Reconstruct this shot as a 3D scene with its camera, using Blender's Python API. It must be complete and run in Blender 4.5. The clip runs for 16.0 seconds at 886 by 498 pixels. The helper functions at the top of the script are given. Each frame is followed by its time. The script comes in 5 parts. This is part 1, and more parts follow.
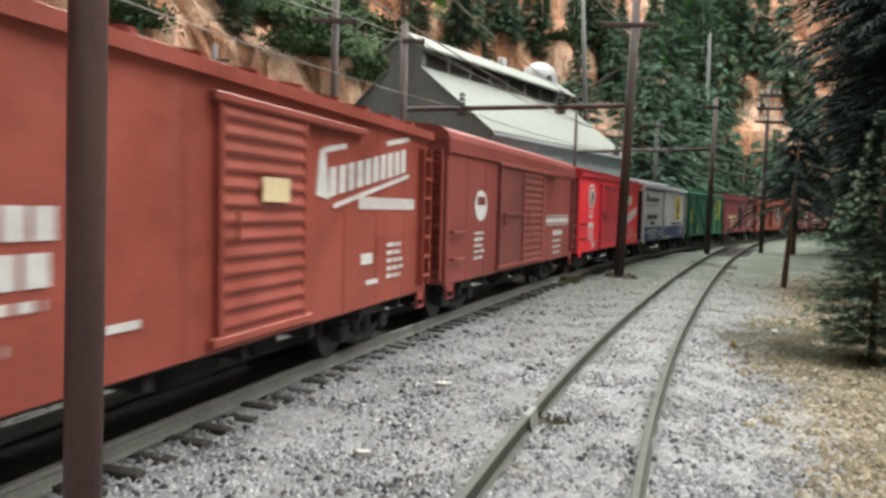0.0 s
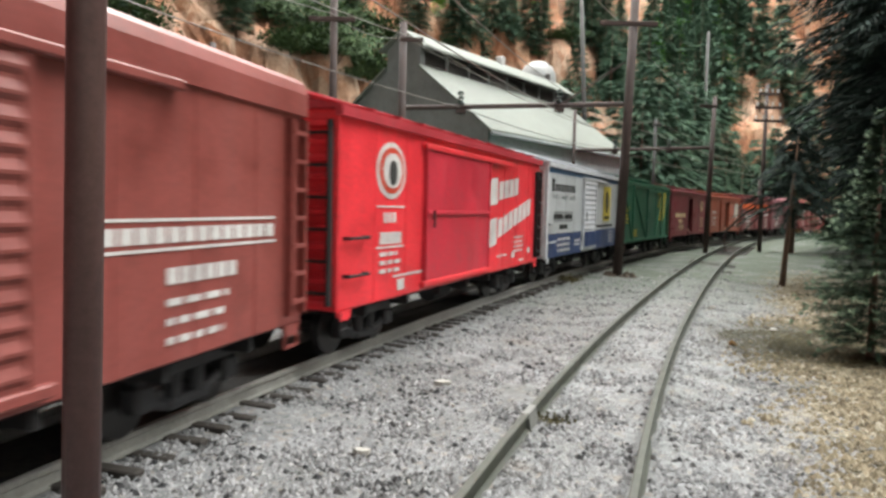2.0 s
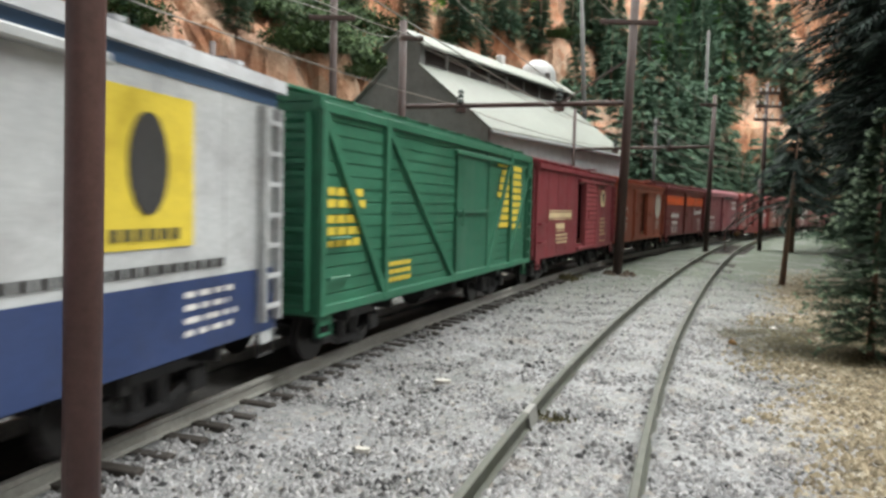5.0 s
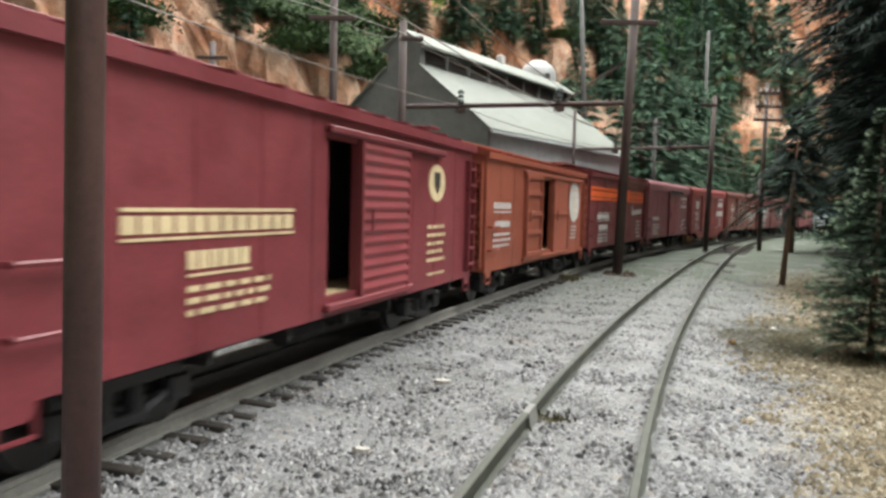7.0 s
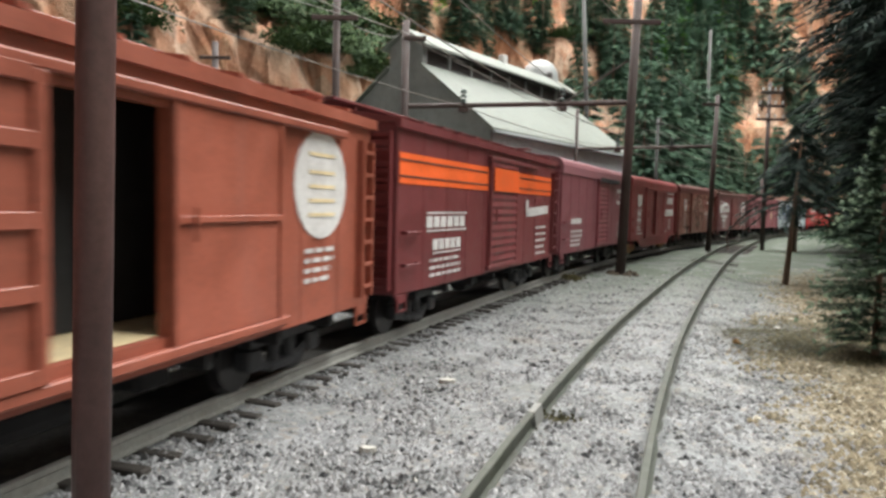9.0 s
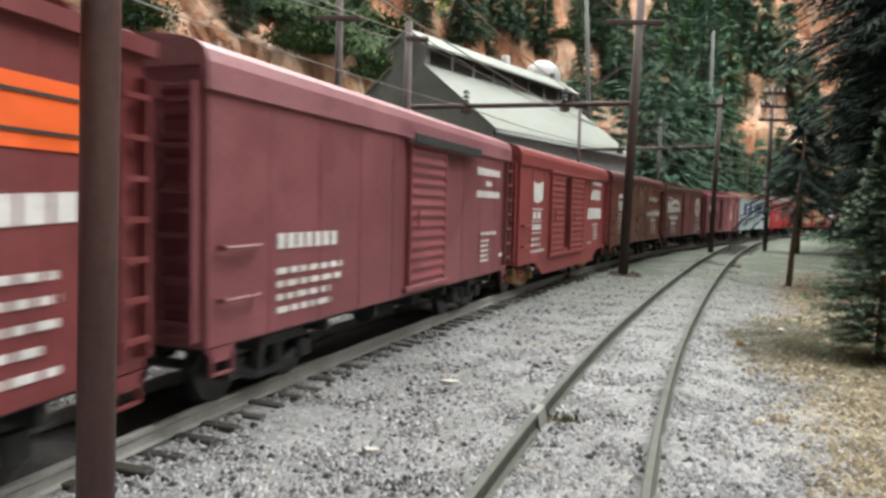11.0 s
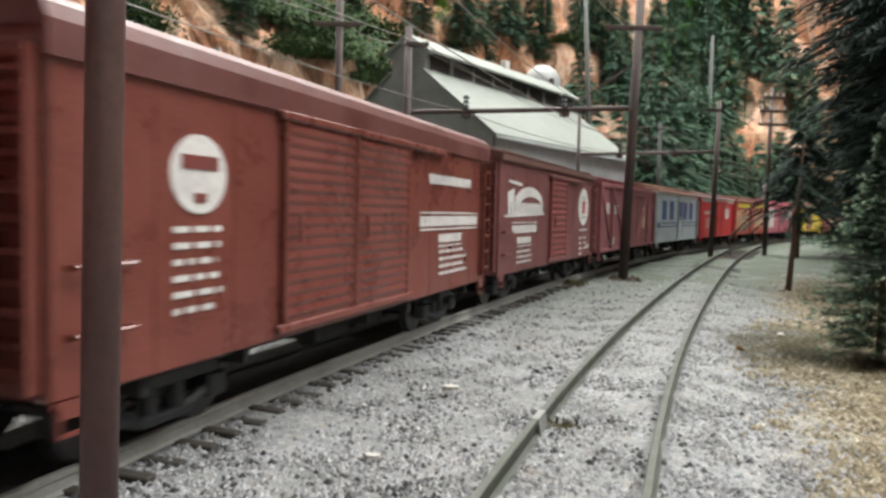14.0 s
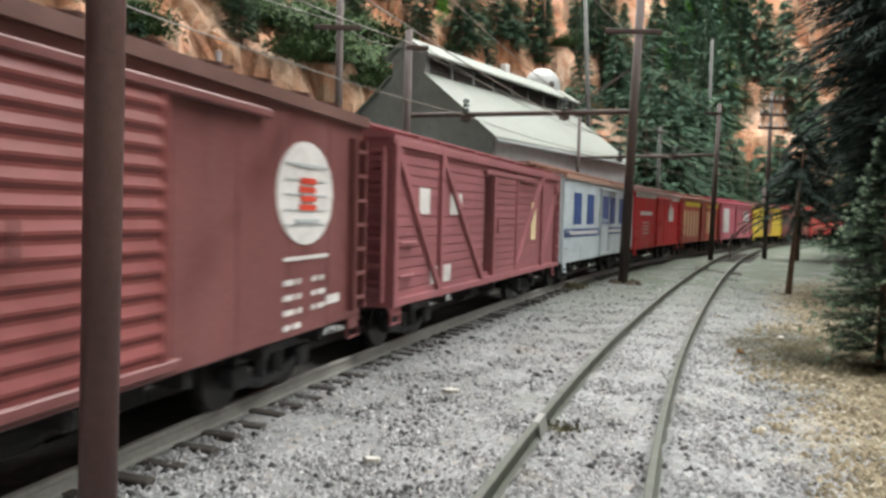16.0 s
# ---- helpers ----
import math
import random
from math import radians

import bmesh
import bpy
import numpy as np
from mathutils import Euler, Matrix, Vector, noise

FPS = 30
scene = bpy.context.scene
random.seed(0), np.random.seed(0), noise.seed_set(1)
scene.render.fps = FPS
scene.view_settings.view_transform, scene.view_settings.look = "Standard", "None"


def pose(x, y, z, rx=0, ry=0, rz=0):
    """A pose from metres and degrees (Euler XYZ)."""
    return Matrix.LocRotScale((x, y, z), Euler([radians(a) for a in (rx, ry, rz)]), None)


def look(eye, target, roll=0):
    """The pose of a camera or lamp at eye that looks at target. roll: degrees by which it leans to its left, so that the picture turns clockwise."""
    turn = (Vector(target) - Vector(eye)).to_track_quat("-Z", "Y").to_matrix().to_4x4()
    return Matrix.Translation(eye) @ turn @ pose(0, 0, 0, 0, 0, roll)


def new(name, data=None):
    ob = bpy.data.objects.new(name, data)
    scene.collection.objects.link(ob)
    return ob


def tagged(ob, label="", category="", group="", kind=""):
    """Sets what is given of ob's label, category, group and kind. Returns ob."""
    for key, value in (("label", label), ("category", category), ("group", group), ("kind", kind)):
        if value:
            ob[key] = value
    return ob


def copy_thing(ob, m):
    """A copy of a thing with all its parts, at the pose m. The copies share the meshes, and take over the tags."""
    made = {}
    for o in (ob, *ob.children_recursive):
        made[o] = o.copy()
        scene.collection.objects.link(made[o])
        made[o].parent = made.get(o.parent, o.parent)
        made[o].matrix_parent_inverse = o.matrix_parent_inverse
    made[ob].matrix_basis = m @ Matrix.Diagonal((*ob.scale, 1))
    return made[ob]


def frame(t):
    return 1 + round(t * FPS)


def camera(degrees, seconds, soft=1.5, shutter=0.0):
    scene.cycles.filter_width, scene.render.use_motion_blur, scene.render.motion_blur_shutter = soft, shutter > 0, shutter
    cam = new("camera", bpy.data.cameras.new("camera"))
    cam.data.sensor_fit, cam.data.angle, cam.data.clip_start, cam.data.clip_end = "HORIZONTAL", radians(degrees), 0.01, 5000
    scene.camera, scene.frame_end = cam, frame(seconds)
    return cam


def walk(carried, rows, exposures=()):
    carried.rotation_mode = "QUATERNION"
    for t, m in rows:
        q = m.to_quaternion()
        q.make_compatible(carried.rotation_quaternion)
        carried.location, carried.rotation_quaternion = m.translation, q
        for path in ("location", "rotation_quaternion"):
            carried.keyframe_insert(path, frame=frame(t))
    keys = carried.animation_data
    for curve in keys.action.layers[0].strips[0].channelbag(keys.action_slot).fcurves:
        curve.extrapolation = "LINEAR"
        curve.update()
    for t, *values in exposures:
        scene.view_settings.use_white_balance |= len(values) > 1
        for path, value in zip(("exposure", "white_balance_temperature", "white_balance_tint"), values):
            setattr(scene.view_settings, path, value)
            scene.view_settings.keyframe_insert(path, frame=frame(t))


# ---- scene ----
# A model railway, 1:87.  All plans below are written in full-size metres and
# brought to the model's true size by K.
K = 1 / 87.0


def P(x, y, z=0.0):
    return Vector((x * K, y * K, z * K))


# ---- camera ----
cam = camera(63.27, 16.0, soft=2.9, shutter=0.45)
EYES = (
    (0, 0.0076, -0.0110, 2.6289, -0.1284, 0.1782, -0.0189),
    (0.5, 0.0037, -0.0096, 2.6241, -0.1233, 0.1778, -0.0162),
    (1, 0.0017, -0.0116, 2.6244, -0.0921, 0.1537, -0.0136),
    (1.5, 0.0010, -0.0071, 2.6252, -0.0336, 0.1157, -0.0118),
    (2, 0.0007, -0.0023, 2.6247, -0.0037, 0.0781, -0.0097),
    (2.5, 0.0014, -0.0027, 2.6251, -0.0054, 0.0591, -0.0187),
    (3, 0.0015, -0.0026, 2.6226, -0.0054, 0.0564, -0.0195),
    (3.5, 0.0004, -0.0011, 2.6194, -0.0017, 0.0418, -0.0051),
    (4, 0.0000, 0.0000, 2.6240, 0.0000, 0.0000, -0.0000),
    (6.5, 0.0006, 0.0024, 2.6212, 0.0003, -0.0135, -0.0120),
    (7, -0.0009, 0.0020, 2.6204, 0.0050, 0.0075, 0.0092),
    (7.5, -0.0050, 0.0030, 2.6196, 0.0123, 0.0270, 0.0128),
    (8, -0.0133, 0.0032, 2.6202, 0.0066, 0.0427, -0.0061),
    (8.5, -0.0264, 0.0006, 2.6197, -0.0438, 0.0296, -0.0297),
    (9, -0.0484, 0.0030, 2.6117, -0.1380, -0.0127, -0.0459),
    (11.5, -0.0667, 0.0149, 2.6208, -0.3085, 0.0364, 0.0094),
    (12, -0.0668, 0.0054, 2.6247, -0.3006, 0.0476, 0.0049),
    (12.5, -0.0697, 0.0012, 2.6279, -0.2938, 0.0924, 0.0048),
    (13, -0.0736, -0.0046, 2.6321, -0.2918, 0.1639, -0.0123),
    (13.5, -0.0747, -0.0130, 2.6362, -0.2977, 0.2596, -0.0396),
    (14, -0.0761, -0.0165, 2.6398, -0.2993, 0.3741, -0.0465),
    (14.5, -0.0780, -0.0142, 2.6406, -0.2972, 0.4861, -0.0409),
    (15, -0.0799, -0.0071, 2.6366, -0.2944, 0.5636, -0.0211),
    (15.5, -0.0814, -0.0025, 2.6338, -0.2918, 0.6057, -0.0029),
    (16, -0.0803, -0.0068, 2.6353, -0.2940, 0.6366, -0.0179),
)


def eye_pose(dx, dy, z, yaw, pitch, roll):
    y, p = radians(yaw), radians(-3.53 + pitch)
    way = Vector((math.sin(y) * math.cos(p), math.cos(y) * math.cos(p), math.sin(p)))
    eye = P(dx, dy, z)
    return look(eye, eye + way, 1.4 + roll)


walk(cam, [(t, eye_pose(*v)) for t, *v in EYES], exposures=[(0, 0.0), (16, 0.0)])

# ---- light: the room's fluorescent ceiling fittings ----
world = bpy.data.worlds.new("world")
scene.world = world
world.use_nodes = True
world.node_tree.nodes["Background"].inputs[0].default_value = (0.9, 0.95, 1.0, 1)
world.node_tree.nodes["Background"].inputs[1].default_value = 0.05
LAMP_W = 30.0
LAMPS = [(0.95, -0.1, 1.25), (0.6, 0.65, 1.25), (0.2, 1.35, 1.25), (-0.75, 1.0, 1.25)]


# ---- materials ----
def nodes_of(name):
    m = bpy.data.materials.new(name)
    m.use_nodes = True
    nt = m.node_tree
    return m, nt, nt.nodes["Principled BSDF"]


def ramp(nt, fac, stops):
    r = nt.nodes.new("ShaderNodeValToRGB")
    e = r.color_ramp.elements
    e[0].position, e[0].color = stops[0][0], (*stops[0][1], 1)
    e[1].position, e[1].color = stops[-1][0], (*stops[-1][1], 1)
    for pos, col in stops[1:-1]:
        k = e.new(pos)
        k.color = (*col, 1)
    nt.links.new(fac, r.inputs[0])
    return r.outputs[0]


def noise_at(nt, size, detail=4.0, rough=0.6, stretch=None):
    """Noise whose features are about size full-size metres across."""
    tc = nt.nodes.new("ShaderNodeTexCoord")
    n = nt.nodes.new("ShaderNodeTexNoise")
    n.inputs["Scale"].default_value = 87.0 / size
    n.inputs["Detail"].default_value = detail
    n.inputs["Roughness"].default_value = rough
    src = tc.outputs["Object"]
    if stretch:
        mp = nt.nodes.new("ShaderNodeMapping")
        mp.inputs["Scale"].default_value = stretch
        nt.links.new(src, mp.inputs[0])
        src = mp.outputs[0]
    nt.links.new(src, n.inputs["Vector"])
    return n.outputs["Fac"]


def mixed(nt, a, b, fac, how="MIX"):
    x = nt.nodes.new("ShaderNodeMix")
    x.data_type, x.blend_type = "RGBA", how
    for i, v in ((6, a), (7, b), (0, fac)):
        if isinstance(v, (int, float)):
            x.inputs[i].default_value = v
        elif isinstance(v, tuple):
            x.inputs[i].default_value = (*v, 1)
        else:
            nt.links.new(v, x.inputs[i])
    return x.outputs[2]


def bump(nt, bsdf, fac, strength, metres):
    b = nt.nodes.new("ShaderNodeBump")
    b.inputs["Strength"].default_value = strength
    b.inputs["Distance"].default_value = metres * K
    nt.links.new(fac, b.inputs["Height"])
    nt.links.new(b.outputs[0], bsdf.inputs["Normal"])


def shade(c, k):
    return tuple(min(1.0, v * k) for v in c)


def paint(name, col, rough=0.5, dirt=0.35, grain=0.25):
    """Painted plastic or metal with dust, streaks, faded patches and rubbed spots."""
    m, nt, b = nodes_of(name)
    streak = noise_at(nt, 0.42, 5, 0.65, (1.0, 1.0, 0.12))
    patch = noise_at(nt, 2.6, 4, 0.65)
    fine = noise_at(nt, 0.07, 3, 0.7)
    blot = noise_at(nt, 0.55, 5, 0.7)
    c = ramp(nt, patch, [(0.28, shade(col, 0.74)), (0.5, shade(col, 0.98)), (0.72, shade(col, 1.16))])
    c = mixed(nt, c, ramp(nt, blot, [(0.36, (0.78, 0.76, 0.76)), (0.52, (1.0, 1.0, 1.0))]), 0.8, "MULTIPLY")
    grey = tuple(0.6 * v + 0.055 for v in col)
    f = ramp(nt, streak, [(0.5, (0, 0, 0)), (0.78, (dirt, dirt, dirt))])
    c = mixed(nt, c, grey, f)
    c = mixed(nt, c, ramp(nt, fine, [(0.3, (1 - grain,) * 3), (0.7, (1.0, 1.0, 1.0))]), 1.0, "MULTIPLY")
    nt.links.new(c, b.inputs["Base Color"])
    r = ramp(nt, mixed(nt, patch, blot, 0.5), [(0.35, (max(0.1, rough - 0.14),) * 3), (0.65, (rough + 0.14,) * 3)])
    nt.links.new(r, b.inputs["Roughness"])
    bump(nt, b, mixed(nt, fine, patch, 0.35), 0.3, 0.014)
    return m


def stained(nt, c):
    """Brown seepage and grey-green grime in broad ragged patches."""
    c = mixed(nt, c, (0.17, 0.125, 0.085), ramp(nt, noise_at(nt, 2.7, 4, 0.65), [(0.6, (0, 0, 0)), (0.72, (0.5, 0.5, 0.5))]))
    return mixed(nt, c, (0.085, 0.092, 0.075), ramp(nt, noise_at(nt, 3.9, 5, 0.7), [(0.55, (0, 0, 0)), (0.7, (0.6, 0.6, 0.6))]))


def stony(name, cols, size, rough=0.95, relief=0.05, island=False, big=3.0, strength=0.6, stain=False):
    m, nt, b = nodes_of(name)
    n1, n2 = noise_at(nt, size, 6, 0.7), noise_at(nt, big, 3)
    c = ramp(nt, n1, [(0.28 + 0.44 * i / (len(cols) - 1), v) for i, v in enumerate(cols)])
    c = mixed(nt, c, ramp(nt, n2, [(0.3, (0.72, 0.72, 0.72)), (0.7, (1.0, 1.0, 1.0))]), 0.8, "MULTIPLY")
    if island:
        g = nt.nodes.new("ShaderNodeNewGeometry")
        c = mixed(nt, c, ramp(nt, g.outputs["Random Per Island"], island), 0.75)
    if stain:
        c = stained(nt, c)
    nt.links.new(c, b.inputs["Base Color"])
    b.inputs["Roughness"].default_value = rough
    bump(nt, b, n1, strength, relief)
    return m


def leafy(name, dark, light):
    m, nt, b = nodes_of(name)
    g = nt.nodes.new("ShaderNodeNewGeometry")
    n = noise_at(nt, 0.9, 3)
    c = ramp(nt, g.outputs["Random Per Island"], [(0.0, dark), (0.75, tuple((a + b_) / 2 for a, b_ in zip(dark, light))), (1.0, light)])
    c = mixed(nt, c, ramp(nt, n, [(0.3, (0.55, 0.6, 0.6)), (0.7, (1.1, 1.1, 1.0))]), 1.0, "MULTIPLY")
    nt.links.new(c, b.inputs["Base Color"])
    b.inputs["Roughness"].default_value = 0.8
    b.inputs["Specular IOR Level"].default_value = 0.2
    return m


MAT = {}
MAT["pole"] = paint("pole_brown", (0.11, 0.054, 0.05), 0.55, 0.3, 0.3)
MAT["poledark"] = paint("pole_dark_brown", (0.058, 0.034, 0.029), 0.7, 0.12, 0.3)
MAT["polegrey"] = paint("weathered_trunk", (0.045, 0.045, 0.042), 0.8)
MAT["rail_top"] = paint("rail_steel", (0.31, 0.305, 0.28), 0.5, 0.4)
MAT["rail_old"] = paint("rail_weathered", (0.038, 0.043, 0.028), 0.55, 0.4)
MAT["tie"] = paint("tie_timber", (0.052, 0.043, 0.036), 0.85, 0.3, 0.5)
MAT["black"] = paint("underframe_black", (0.011, 0.0105, 0.011), 0.85, 0.05)
MAT["wheel"] = paint("wheel_steel", (0.024, 0.022, 0.022), 0.35, 0.12)
MAT["frame"] = paint("sideframe_grey", (0.016, 0.016, 0.018), 0.5, 0.1)
MAT["tan"] = paint("truck_tan", (0.36, 0.2, 0.08), 0.6, 0.4)
# near black, for the shade inside open cars
MAT["dark"] = paint("car_inner_shade", (0.012, 0.011, 0.011), 0.9, 0.1)
MAT["insul"] = paint("insulator_green", (0.015, 0.032, 0.025), 0.5, 0.05)
MAT["wire"] = paint("wire_copper", (0.16, 0.15, 0.13), 0.5, 0.2)
MAT["trunk"] = paint("bark", (0.19, 0.115, 0.08), 0.9, 0.4, 0.5)
MAT["roof_white"] = paint("shed_roof_sheet", (0.17, 0.186, 0.162), 0.7, 0.3, 0.12)
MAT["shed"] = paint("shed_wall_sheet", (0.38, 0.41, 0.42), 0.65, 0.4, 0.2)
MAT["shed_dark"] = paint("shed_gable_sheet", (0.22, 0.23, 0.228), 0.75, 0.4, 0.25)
MAT["louvre"] = paint("louvre_dark", (0.07, 0.06, 0.055), 0.7)
MAT["white"] = paint("lettering_white", (0.6, 0.585, 0.57), 0.6, 0.25, 0.2)
MAT["cream"] = paint("lettering_cream", (0.68, 0.55, 0.33), 0.6, 0.2, 0.15)
MAT["yellow"] = paint("lettering_yellow", (0.64, 0.5, 0.05), 0.55, 0.15, 0.15)
MAT["ink"] = paint("lettering_black", (0.03, 0.03, 0.03), 0.6, 0.1)
MAT["blue"] = paint("lettering_blue", (0.025, 0.06, 0.2), 0.5, 0.15)
MAT["navy"] = paint("band_navy", (0.022, 0.042, 0.12), 0.45, 0.2)
MAT["slate"] = paint("stripe_slate", (0.05, 0.1, 0.19), 0.45, 0.3)
MAT["orange"] = paint("band_orange", (0.8, 0.12, 0.02), 0.5, 0.1, 0.1)
MAT["redmark"] = paint("herald_red", (0.6, 0.06, 0.03), 0.5, 0.1)
MAT["rust"] = paint("herald_rust", (0.16, 0.035, 0.03), 0.5, 0.15)
MAT["earth"] = paint("earth_mound", (0.085, 0.062, 0.042), 0.95, 0.3, 0.5)
MAT["dome"] = paint("tank_white", (0.28, 0.285, 0.28), 0.5)
MAT["roomwall"] = paint("room_wall_paint", (0.85, 0.85, 0.84), 0.9, 0.05, 0.03)
MAT["litter"] = paint("litter_white", (0.5, 0.48, 0.43), 0.7)
# track bed between the rails, its black includes the shade below the cars
MAT["cinder_shade"] = stony("cinder_shade_black", [(0.012, 0.011, 0.01), (0.03, 0.028, 0.026), (0.06, 0.056, 0.05)], 0.12, relief=0.05)
MAT["stone"] = stony("gravel_stone", [(0.2, 0.195, 0.19), (0.32, 0.315, 0.31)], 0.08,
                     island=[(0.0, (0.06, 0.06, 0.064)), (0.14, (0.12, 0.12, 0.124)), (0.3, (0.215, 0.215, 0.222)), (0.85, (0.3, 0.3, 0.306)), (1.0, (0.4, 0.395, 0.39))], relief=0.02, stain=True)
MAT["lump"] = stony("cinder_lump", [(0.02, 0.02, 0.022), (0.05, 0.049, 0.05)], 0.08,
                    island=[(0.0, (0.018, 0.018, 0.02)), (0.6, (0.05, 0.048, 0.05)), (1.0, (0.1, 0.095, 0.092))], relief=0.02)
MAT["dirtstone"] = stony("dirt_crumb", [(0.22, 0.18, 0.12), (0.33, 0.28, 0.2)], 0.08,
                         island=[(0.0, (0.045, 0.033, 0.018)), (0.4, (0.15, 0.12, 0.072)), (0.85, (0.27, 0.225, 0.15)), (1.0, (0.45, 0.42, 0.34))], relief=0.02)
MAT["needle_dark"] = leafy("needles_dark", (0.008, 0.016, 0.015), (0.04, 0.068, 0.056))
MAT["needle_blue"] = leafy("needles_blue", (0.014, 0.03, 0.018), (0.06, 0.105, 0.058))
MAT["needle_tip"] = leafy("needle_tips", (0.06, 0.1, 0.06), (0.3, 0.38, 0.27))
MAT["needle_mid"] = leafy("needles_mid", (0.045, 0.09, 0.066), (0.16, 0.25, 0.17))
MAT["needle_bright"] = leafy("needles_bright", (0.06, 0.2, 0.02), (0.22, 0.5, 0.06))
MAT["needle_hill"] = leafy("needles_hill", (0.03, 0.06, 0.042), (0.105, 0.165, 0.1))
MAT["joiner"] = paint("scraped_rail_joiner", (0.2, 0.2, 0.185), 0.5, 0.4, 0.35)
# dark olive blades: weed tufts, moss, and the spruce shadow laid on the soil
MAT["dark_blades"] = leafy("dark_olive_blades", (0.03, 0.027, 0.012), (0.11, 0.09, 0.04))
MAT["bush"] = leafy("bush_foliage", (0.02, 0.04, 0.016), (0.085, 0.135, 0.05))


def ground_material():
    """Grey ballast that turns to tan sandy soil beyond the siding, with a ragged border."""
    m, nt, b = nodes_of("ground_ballast_and_soil")
    tc = nt.nodes.new("ShaderNodeTexCoord")
    sep = nt.nodes.new("ShaderNodeSeparateXYZ")
    nt.links.new(tc.outputs["Object"], sep.inputs[0])
    n2 = noise_at(nt, 2.2, 4)
    cells = nt.nodes.new("ShaderNodeTexVoronoi")
    cells.inputs["Scale"].default_value = 87.0 / 0.085
    nt.links.new(tc.outputs["Object"], cells.inputs["Vector"])
    tone = nt.nodes.new("ShaderNodeSeparateColor")
    nt.links.new(cells.outputs["Color"], tone.inputs[0])
    n1 = mixed(nt, tone.outputs[0], noise_at(nt, 0.11, 6, 0.75), 0.45)
    g = ramp(nt, n1, [(0.12, (0.09, 0.092, 0.096)), (0.3, (0.16, 0.163, 0.168)), (0.55, (0.205, 0.208, 0.212)), (0.85, (0.29, 0.293, 0.295))])
    g = mixed(nt, g, (0.26, 0.2, 0.14), ramp(nt, tone.outputs[1], [(0.88, (0, 0, 0)), (0.93, (0.35, 0.35, 0.35))]))
    g = mixed(nt, g, ramp(nt, n2, [(0.35, (0.66, 0.66, 0.62)), (0.65, (1.0, 1.0, 1.0))]), 0.8, "MULTIPLY")
    g = stained(nt, g)
    s = ramp(nt, n1, [(0.12, (0.04, 0.03, 0.016)), (0.4, (0.13, 0.104, 0.065)), (0.85, (0.29, 0.25, 0.18))])
    s = mixed(nt, s, ramp(nt, n2, [(0.35, (0.55, 0.55, 0.45)), (0.65, (1.0, 1.0, 1.0))]), 0.8, "MULTIPLY")
    # distance beyond the siding: x - 0.45 y - 1.4 in full-size metres
    my = nt.nodes.new("ShaderNodeMath")
    my.operation = "MULTIPLY_ADD"
    my.inputs[1].default_value, my.inputs[2].default_value = -0.43, -0.6 * K
    nt.links.new(sep.outputs[1], my.inputs[0])
    ad = nt.nodes.new("ShaderNodeMath")
    nt.links.new(sep.outputs[0], ad.inputs[0])
    nt.links.new(my.outputs[0], ad.inputs[1])
    wob = nt.nodes.new("ShaderNodeMath")
    wob.operation = "MULTIPLY_ADD"
    wob.inputs[1].default_value, wob.inputs[2].default_value = 3.2 * K, -1.6 * K
    nt.links.new(n2, wob.inputs[0])
    ad2 = nt.nodes.new("ShaderNodeMath")
    nt.links.new(ad.outputs[0], ad2.inputs[0])
    nt.links.new(wob.outputs[0], ad2.inputs[1])
    mr = nt.nodes.new("ShaderNodeMapRange")
    mr.inputs["From Min"].default_value, mr.inputs["From Max"].default_value = -0.4 * K, 0.8 * K
    nt.links.new(ad2.outputs[0], mr.inputs["Value"])
    far = nt.nodes.new("ShaderNodeMapRange")
    far.inputs["From Min"].default_value, far.inputs["From Max"].default_value = 37 * K, 28 * K
    nt.links.new(sep.outputs[1], far.inputs["Value"])
    both = nt.nodes.new("ShaderNodeMath")
    both.operation = "MULTIPLY"
    nt.links.new(mr.outputs[0], both.inputs[0])
    nt.links.new(far.outputs[0], both.inputs[1])
    # far ground: mossy green patches, with the trees' shade mixed into the colour
    moss_shade = nt.nodes.new("ShaderNodeMapRange")
    moss_shade.inputs["From Min"].default_value, moss_shade.inputs["From Max"].default_value = 16 * K, 32 * K
    moss_shade.inputs["To Max"].default_value = 0.9
    nt.links.new(sep.outputs[1], moss_shade.inputs["Value"])
    patch = nt.nodes.new("ShaderNodeMath")
    patch.operation = "MULTIPLY"
    nt.links.new(moss_shade.outputs[0], patch.inputs[0])
    nt.links.new(ramp(nt, n2, [(0.38, (0.3, 0.3, 0.3)), (0.5, (1.0, 1.0, 1.0))]), patch.inputs[1])
    g = mixed(nt, g, (0.06, 0.078, 0.05), patch.outputs[0])
    c = mixed(nt, g, s, both.outputs[0])
    nt.links.new(c, b.inputs["Base Color"])
    b.inputs["Roughness"].default_value = 0.95
    bump(nt, b, n1, 0.8, 0.06)
    return m


MAT["ground"] = ground_material()


